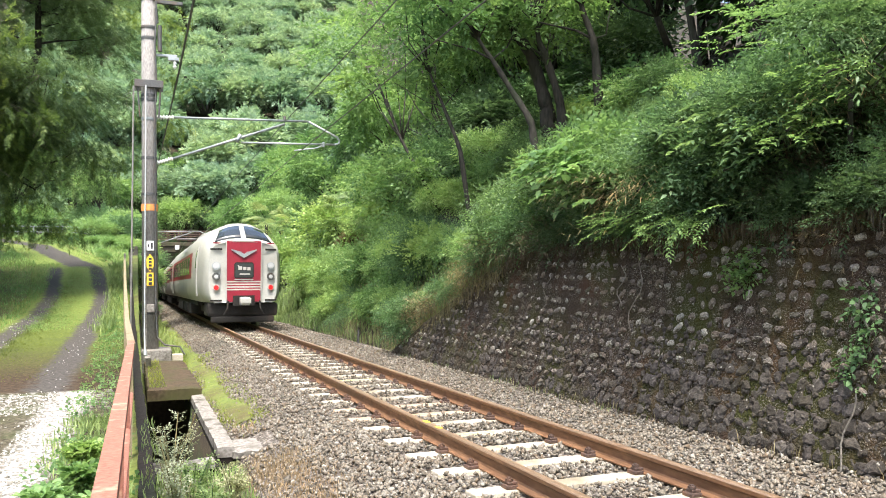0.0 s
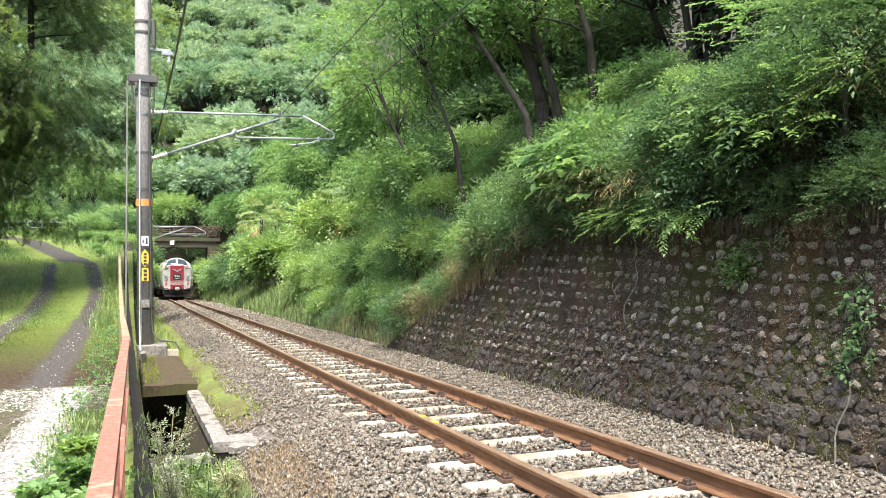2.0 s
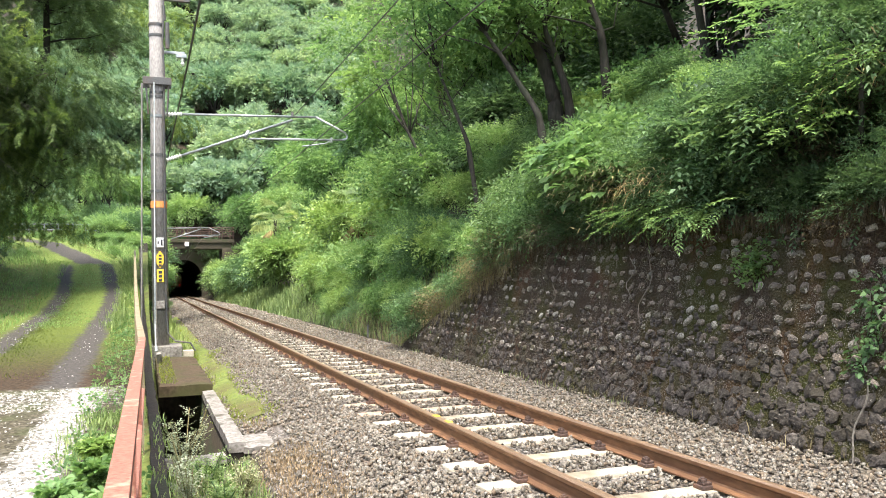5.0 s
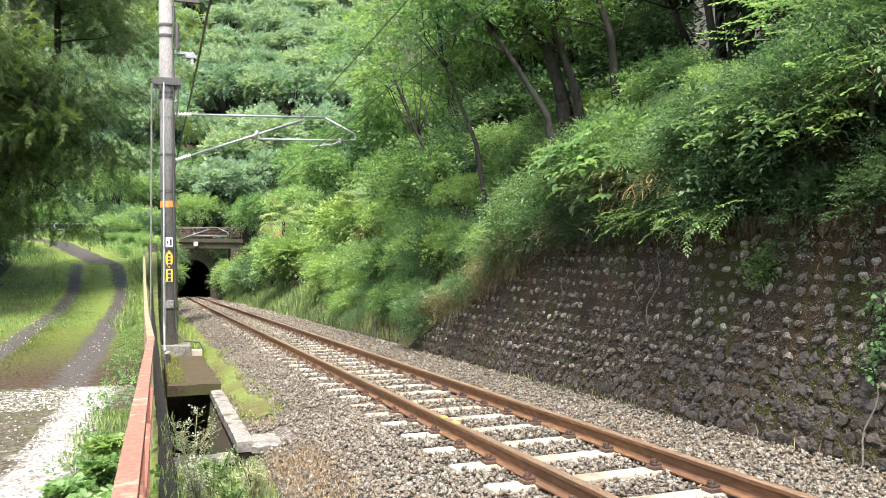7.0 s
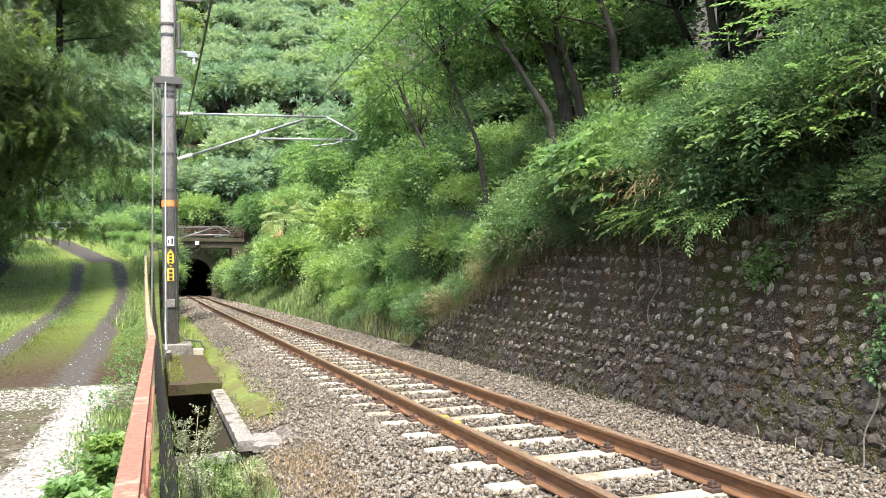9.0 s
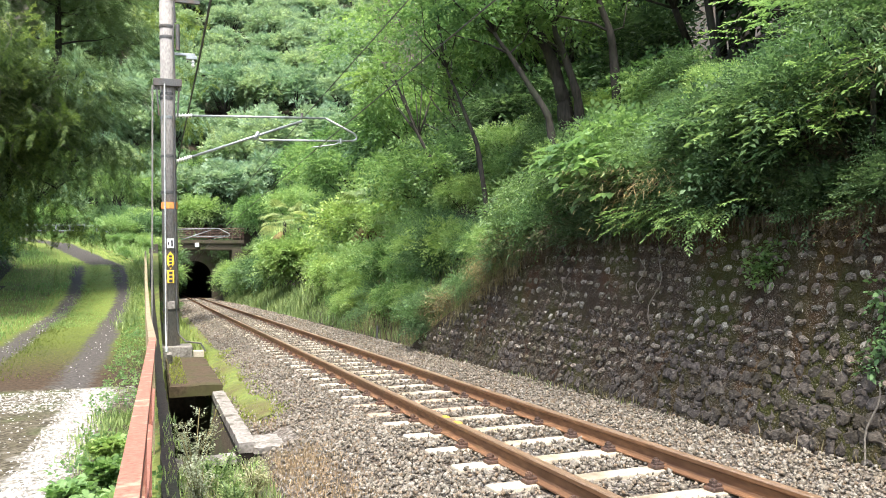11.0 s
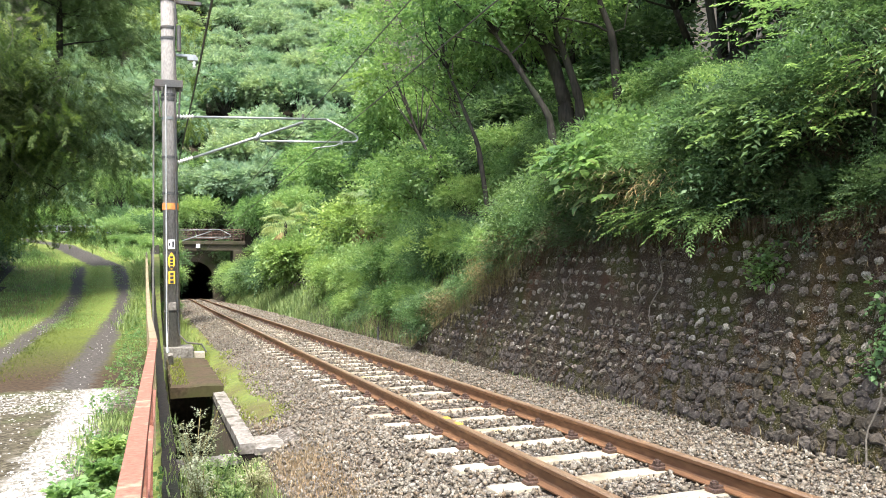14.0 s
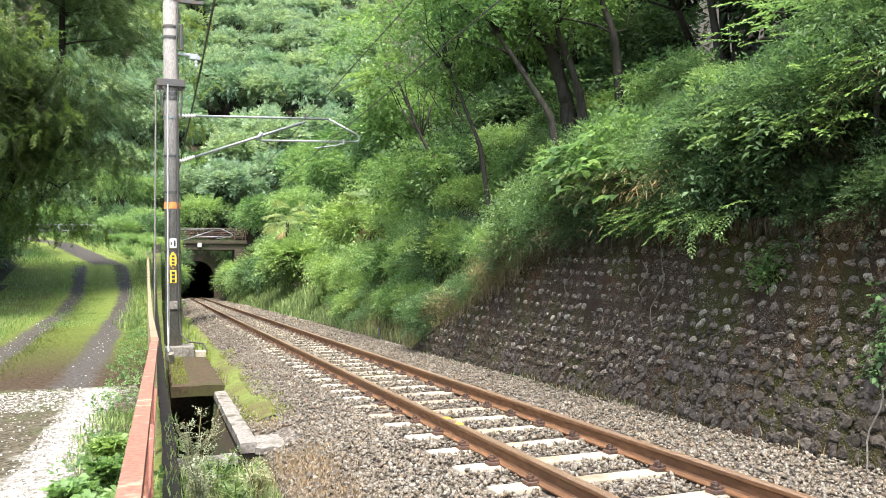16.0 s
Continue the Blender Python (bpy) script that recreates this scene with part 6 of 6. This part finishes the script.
def build_weeds():
    for k, (x, y, z, h, mat) in enumerate([(-2.92, 8.15, -0.55, 0.62, WEED_PALE), (-2.95, 7.5, -0.55, 0.46, WEED_PALE), (-2.8, 7.1, -0.55, 0.42, GRASS), (-2.95, 6.7, -0.55, 0.42, WEED_PALE), (-2.7, 6.4, -0.5, 0.32, GRASS), (-3.6, 3.6, -0.12, 0.26, KUDZU), (-3.7, 4.2, -0.12, 0.3, KUDZU), (-3.58, 4.9, -0.12, 0.25, KUDZU), (-3.75, 5.4, -0.12, 0.22, KUDZU), (-3.6, 6.1, -0.12, 0.2, KUDZU), (-3.65, 7.0, -0.12, 0.16, KUDZU), (-2.5, 6.8, -0.5, 0.34, WEED_PALE)]):
        rng = np.random.default_rng(300 + k)
        th = thing("weed_plant", "branching roadside weed with small leaves", "weed", "weeds by the drain", at=pose(x, y, z))
        bm = bmesh.new()
        pts, ways = [], []
        for j in range(9):
            a, l = rng.uniform(0, 6.28), h * rng.uniform(0.6, 1.2)
            tip = Vector((math.cos(a) * l * 0.35, math.sin(a) * l * 0.35, l))
            line(bm, [(0, 0, 0), tuple(tip * 0.5 + Vector((0, 0, 0.05))), tuple(tip)], 0.004, 5)
            for i in range(16):
                t = rng.uniform(0.35, 1.0)
                pts.append(np.array(tip) * t)
                b = rng.uniform(0, 6.28)
                ways.append([math.cos(b), math.sin(b), 0.6])
        part("stem", bm, DRY if mat is WEED_PALE else LEAF_MID, th)
        q = sprays(rng, np.array(pts), np.array(ways), 0.09, 0.028 if mat is not KUDZU else 0.075, 5, 0.1, 0.5, corners=6)
        part("leaves", quads("leaves", q, len(q), mat), mat, th)


def build_creepers():
    """Creepers and bare vines hanging down the stone wall."""
    for k, (y, z0, z1, leafy) in enumerate([(4.75, 1.3, 0.6, 1), (7.9, 1.7, 0.8, 0), (8.3, 1.6, 1.1, 0), (4.75, 0.5, -0.25, 0), (10.2, 1.5, 1.0, 0), (6.15, 1.62, 1.4, 1)]):
        rng = np.random.default_rng(400 + k)
        th = thing("creeper", "thin creeper hanging down the stone wall", "vine", "creepers on the wall")
        pts = []
        n = 9
        for i in range(n):
            z = z0 + (z1 - z0) * i / (n - 1)
            pts.append((wall_x(z) - 0.07, y + (0.03 if k == 3 else 0.08) * math.sin(i * 1.1 + k) + 0.012 * i * (k % 2), z))
        part("stem", line(bmesh.new(), pts, 0.008 if k == 3 else 0.006, 6), DEAD_WOOD, th)
        if leafy:
            p = np.array(pts)[rng.integers(0, n, 110)] + rng.normal(0, 0.06, (110, 3)) * np.array([0.3, 1.3, 1.3])
            w = rng.normal(0, 1, (110, 3)) + np.array([-0.8, 0, -0.4])
            q = sprays(rng, p, w, 0.08, 0.05, 3, 0.3, 0.7, corners=6)
            part("leaves", quads("leaves", q, len(q), LEAF_BRIGHT if k else LEAF_MID), LEAF_MID, th)


def overhanging_branch(x, y, z, way, n, spread, length, leaf, per, width, mat, label, corners=4, seed=0):
    """A branch that reaches out from the bank over the wall, with flat fans of leaves."""
    rng = np.random.default_rng(500 + seed)
    th = thing("overhanging_branch", label, "branch", "branches over the wall", at=pose(x, y, z))
    way = np.array(way, float)
    t = rng.uniform(0.15, 1.0, n)
    pts = way[None] * t[:, None] + rng.normal(0, 1, (n, 3)) * np.array(spread)[None] * (0.4 + 0.6 * t[:, None])
    ways = way[None] / np.linalg.norm(way) + rng.normal(0, 0.75, (n, 3)) * np.array([1, 1, 0.25])
    q = sprays(rng, pts, ways, length, leaf, per, 0.25, width, 0.9, corners)
    part("leaves", quads("leaves", q, len(q), mat), mat, th)
    root = -way / np.linalg.norm(way) * 0.5
    part("stem", line(bmesh.new(), [tuple(root + np.array([0, 0, -0.35])), (0, 0, 0), tuple(way * 0.5), tuple(way + np.array([0, 0, -0.06]))], 0.012, 6), BARK, th)
    STIRRED.append((th, pose(x, y, z)))


def build_overhang():
    fan = "bright feathery compound leaves on an overhanging branch"
    big = "cluster of large broad leaves on an overhanging branch"
    dark = "broad green leaves on an overhanging branch"
    dry = "tangle of pale dead twigs over the wall"
    ob = overhanging_branch
    ob(2.5, 7.1, 2.16, (-0.55, -0.15, -0.12), 34, (0.12, 0.38, 0.05), 0.42, 0.05, 24, 0.42, KUDZU, fan, seed=1)
    ob(2.5, 7.6, 2.24, (-0.5, 0.3, -0.1), 22, (0.12, 0.3, 0.05), 0.4, 0.05, 24, 0.42, LEAF_BRIGHT, fan, seed=2)
    ob(2.6, 9.3, 2.95, (-0.45, -0.1, -0.15), 46, (0.15, 0.42, 0.28), 0.28, 0.17, 5, 0.75, LEAF_BRIGHT, big, 6, seed=3)
    ob(2.7, 9.8, 3.15, (-0.4, 0.1, -0.12), 34, (0.12, 0.34, 0.2), 0.28, 0.18, 5, 0.75, LEAF_BRIGHT, big, 6, seed=4)
    ob(2.6, 6.1, 3.05, (-0.6, -0.2, -0.1), 40, (0.15, 0.35, 0.12), 0.34, 0.10, 9, 0.42, LEAF_MID, dark, seed=5)
    ob(2.6, 6.9, 3.2, (-0.5, 0.2, -0.05), 34, (0.15, 0.35, 0.15), 0.34, 0.09, 9, 0.42, LEAF_MID, dark, seed=6)
    ob(2.9, 6.0, 3.95, (-0.6, -0.1, 0.05), 34, (0.15, 0.4, 0.12), 0.5, 0.055, 26, 0.42, KUDZU, fan, seed=7)
    ob(3.0, 5.2, 4.0, (-0.5, 0.1, 0.0), 30, (0.15, 0.4, 0.2), 0.5, 0.055, 26, 0.42, LEAF_BRIGHT, fan, seed=8)
    ob(2.6, 5.5, 2.9, (-0.5, -0.2, -0.12), 40, (0.14, 0.34, 0.10), 0.3, 0.075, 9, 0.45, LEAF_BRIGHT, dark, seed=13)
    ob(2.6, 6.0, 2.65, (-0.5, 0.1, -0.12), 34, (0.12, 0.34, 0.10), 0.3, 0.07, 9, 0.45, LEAF_MID, dark, seed=14)
    ob(2.7, 4.9, 3.3, (-0.5, 0.1, -0.08), 36, (0.14, 0.36, 0.12), 0.46, 0.05, 22, 0.42, LEAF_BRIGHT, fan, seed=15)
    ob(2.45, 8.6, 2.7, (-0.35, 0.1, -0.05), 60, (0.12, 0.55, 0.25), 0.4, 0.22, 5, 0.045, DRY, dry, seed=10)
    ob(2.45, 7.7, 2.6, (-0.3, -0.1, -0.1), 46, (0.12, 0.45, 0.2), 0.4, 0.22, 5, 0.045, DRY, dry, seed=11)
    ob(2.85, 5.5, 3.3, (-0.3, -0.2, -0.1), 26, (0.12, 0.35, 0.15), 0.4, 0.22, 5, 0.045, DRY, dry, seed=12)


build_far_forest()
build_bank()
build_overhang()
build_kudzu()
build_palms()
build_bank_trees()
build_cypress()
build_grass()
build_weeds()
build_creepers()


# ---- loose ballast ----
def build_ballast():
    rng = np.random.default_rng(12)
    groups = [(-2.25, -1.02, 2.5, 9, 8500), (-2.25, -1.02, 9, 18, 6500), (-1.02, 2.2, 2.5, 8.5, 10500), (-1.02, 2.2, 8.5, 17, 8500), (2.15, 2.32, 2.5, 12, 500), (-2.0, 2.2, 17, 30, 8500), (-2.0, 2.3, 30, 50, 7500), (-2.0, 2.3, 50, 90, 5000)]
    P, S = [], []
    for x0, x1, y0, y1, n in groups:
        x, y = rng.uniform(x0, x1, n), rng.uniform(y0, y1, n)
        ok = (np.abs(np.abs(x) - 0.566) > 0.085)
        ph = ((y - SLEEPER_FROM) / SLEEPER_STEP + 0.5) % 1 - 0.5
        ok &= ~((np.abs(ph) * SLEEPER_STEP < 0.125) & (np.abs(x) < 1.04))
        ok &= ~((x < -1.8) & (y > 8.55) & (y < 9.4))
        ok &= ~((x < -1.72) & (y > 5.6) & (y < 8.5) & (rng.random(n) < 0.75))
        x, y = x[ok], y[ok]
        lift = np.where(np.abs(x) < 1.0, 0.012, 0.0)
        P.append(np.stack([x + track_x(y), y, bed_z(x) + track_z(y) + 0.008 + lift + rng.uniform(0, 0.02, len(x))], 1))
        S.append(rng.uniform(0.012, 0.029, len(x)) * (3.0 if y0 > 49 else 1.9 if y0 > 29 else 1.3 if y0 > 16 else 1.0) * np.where(rng.random(len(x)) < 0.08, 1.5, 1.0))
    chips("ballast_stones", "loose angular grey and brown ballast stones", "ballast", np.concatenate(P), np.concatenate(S), BALLAST, rng)


def build_gravel():
    """Pale chips on the near end of the road: thick in the wheel strip and the far patch, thin between."""
    rng = np.random.default_rng(13)
    P, S = [], []
    for u0, u1, y0, y1, n in ((0.68, 1.2, 3.0, 12.1, 4200), (-2.6, 0.7, 10.2, 12.15, 3600), (-2.6, 0.7, 3.5, 10.4, 1500), (0.35, 0.75, 12.2, 30, 160), (-1.35, -0.75, 12.2, 30, 260)):
        x, y = rng.uniform(u0, u1, n), rng.uniform(y0, y1, n)
        P.append(np.stack([x + road_x(y), y, road_z(y) + rng.uniform(0.0, 0.012, n)], 1))
        S.append(rng.uniform(0.008, 0.022, n))
    chips("road_gravel", "pale crushed stone gravel on the side road", "gravel", np.concatenate(P), np.concatenate(S), GRAVEL, rng)


def chips(name, label, category, P, S, mat, rng):
    base = np.array([(1, 0, 0), (-1, 0, 0), (0, 1, 0), (0, -1, 0), (0, 0, 1), (0, 0, -1)], float)
    tri = np.array([(0, 2, 4), (2, 1, 4), (1, 3, 4), (3, 0, 4), (2, 0, 5), (1, 2, 5), (3, 1, 5), (0, 3, 5)])
    n = len(P)
    q = rng.normal(0, 1, (n, 4))
    q /= np.linalg.norm(q, axis=1, keepdims=True)
    w, x, y, z = q.T
    R = np.stack([np.stack([1 - 2 * (y * y + z * z), 2 * (x * y - z * w), 2 * (x * z + y * w)], 1), np.stack([2 * (x * y + z * w), 1 - 2 * (x * x + z * z), 2 * (y * z - x * w)], 1), np.stack([2 * (x * z - y * w), 2 * (y * z + x * w), 1 - 2 * (x * x + y * y)], 1)], 1)
    v = base[None] * rng.uniform(0.6, 1.25, (n, 6, 1)) * rng.uniform(0.65, 1.2, (n, 1, 3)) + rng.normal(0, 0.18, (n, 6, 3))
    v = np.einsum("nij,nkj->nki", R, v) * S[:, None, None] + P[:, None, :]
    me = bpy.data.meshes.new(name)
    me.vertices.add(n * 6)
    me.vertices.foreach_set("co", v.astype(np.float32).ravel())
    f = (tri[None] + (np.arange(n) * 6)[:, None, None]).reshape(-1, 3).astype(np.int32)
    me.loops.add(len(f) * 3)
    me.loops.foreach_set("vertex_index", f.ravel())
    me.polygons.add(len(f))
    me.polygons.foreach_set("loop_start", np.arange(0, len(f) * 3, 3, dtype=np.int32))
    me.polygons.foreach_set("loop_total", np.full(len(f), 3, dtype=np.int32))
    me.materials.append(mat)
    me.update(calc_edges=True)
    tagged(new(name, me), label, category, kind="stuff")


build_ballast()
build_gravel()


# ---- stones of the wall ----
def stone_shape(seed):
    """A rough fieldstone: a broken outline, a shoulder and an uneven face."""
    rng = random.Random(seed)
    v, n = [], 9
    wob = [rng.uniform(0.66, 1.22) for _ in range(n)]
    off = [rng.uniform(-0.22, 0.22) for _ in range(n)]
    for r, h in ((1.0, -0.4), (0.98, 0.30), (0.70, 0.85)):
        for i in range(n):
            a = 2 * math.pi * (i + off[i]) / n
            k = r * wob[i] * rng.uniform(0.93, 1.07)
            v.append((-h * rng.uniform(0.75, 1.15), k * math.cos(a), k * math.sin(a)))
    v.append((-rng.uniform(0.8, 1.05), rng.uniform(-0.25, 0.25), rng.uniform(-0.25, 0.25)))
    f = []
    for k in (0, 1):
        for i in range(n):
            f.append((k * n + i, k * n + (i + 1) % n, (k + 1) * n + (i + 1) % n, (k + 1) * n + i))
    for i in range(n):
        f.append((2 * n + i, 2 * n + (i + 1) % n, 3 * n))
    return v, f


def build_wall_stones():
    rng = random.Random(99)
    shapes = [stone_shape(i) for i in range(14)]
    meshes = [mesh_of("stone", v, f, WALL_STONE) for v, f in shapes]
    jv, jf, gv, gf = [], [], [], []
    count = 0
    for row in range(16):
        y = 3.5 + (row % 2) * 0.09
        while y < 17.2:
            yy = y + rng.uniform(-0.03, 0.03)
            rise = 0.146 + 0.0048 * (yy - 5)
            zz = -0.24 + row * rise + rng.uniform(-0.026, 0.026) + 0.025 * math.sin(y * 0.8 + 0.4)
            low = 0.40 + 0.22 * math.sin(yy * 0.9 + 2.2) - 0.035 * (yy - 5) + rng.uniform(-0.12, 0.12)
            grey = zz < low
            if zz < float(wall_top(yy)) - 0.09 and rng.random() > 0.04:
                sy, sz, sx = rng.uniform(0.044, 0.078), rng.uniform(0.032, 0.052), rng.uniform(0.034, 0.060)
                if grey:
                    sy, sz, sx = sy * 1.4, sz * 1.5, sx * 0.5
                k = rng.randrange(14)
                m = Matrix.LocRotScale((wall_x(zz) + 0.004, yy, zz), Euler((radians(-36 + rng.uniform(-42, 42)), radians(11 + rng.uniform(-14, 14)), radians(rng.uniform(-16, 16)))), (sx, sy, sz))
                if yy < 9.5 and count < 300 and not grey:
                    ob = new("stone", meshes[k])
                    ob.parent = WALL
                    ob.matrix_basis = m
                    count += 1
                else:
                    vv, ff = (gv, gf) if grey else (jv, jf)
                    b = len(vv)
                    vv += [tuple(m @ Vector(p)) for p in shapes[k][0]]
                    ff += [tuple(b + i for i in q) for q in shapes[k][1]]
            y += (0.168 + 0.0085 * (yy - 5)) * rng.uniform(0.9, 1.1) * (0.86 if grey else 1.0)
    # small packing stones low in the wall
    for _ in range(2600):
        yy, zz = rng.uniform(3.5, 16), rng.uniform(-0.3, 1.0) - rng.uniform(0, 0.3)
        if zz > float(wall_top(yy)) - 0.1:
            continue
        a = rng.uniform(0.016, 0.036)
        m = Matrix.LocRotScale((wall_x(zz) + 0.004, yy, zz), Euler((rng.uniform(0, 6), radians(11), radians(rng.uniform(-20, 20)))), (a * 0.9, a * rng.uniform(0.8, 1.5), a))
        k = rng.randrange(14)
        b = len(gv)
        gv += [tuple(m @ Vector(p)) for p in shapes[k][0]]
        gf += [tuple(b + i for i in q) for q in shapes[k][1]]
    for v, f, mat, label in ((jv, jf, WALL_STONE_J, "rows of rough pale stones set in the wall"), (gv, gf, WALL_GREY, "dark grey stones low in the wall")):
        ob = new("wall_stones", mesh_of("wall_stones", v, f, mat))
        ob.parent = WALL
        tagged(ob, label, kind="stuff")


build_wall_stones()


def motions():
    # the train runs away into the tunnel
    for i, car in enumerate(TRAIN):
        rows = []
        for k in range(65):
            t = k * 0.25
            y = 25.8 + 21.4 * t + 21.05 * i
            turn = -math.degrees(math.atan2(float(track_x(y + 17.4) - track_x(y + 3)), 14.4))
            fall = math.degrees(math.atan2(float(track_z(y + 17.4) - track_z(y + 3)), 14.4))
            rows.append((t, pose(float(track_x(y + 3)) + math.radians(turn) * 3, y, float(track_z(y + 3)) - math.radians(fall) * 3, fall, 0, turn)))
        walk(car, rows)
    # shrubs by the wall stirred by its wind
    for k, (sh, m) in enumerate(STIRRED):
        rows = []
        for t, a in ((0, 0.6), (0.5, -0.9), (0.9, 3.0), (1.3, -2.4), (1.7, 3.4), (2.1, -1.6), (2.6, 2.2), (3.1, -0.9), (3.7, 0.9), (4.4, -0.3), (5.5, 0.2), (7.0, -0.3), (9.0, 0.3), (11.5, -0.2), (13.5, 0.3), (16, 0.0)):
            s = a * (0.8 + 0.1 * (k % 5)) * (1 if k % 2 else -1)
            rows.append((t, m @ pose(0, 0, 0, s, s * 0.7)))
        walk(sh, rows)


motions()
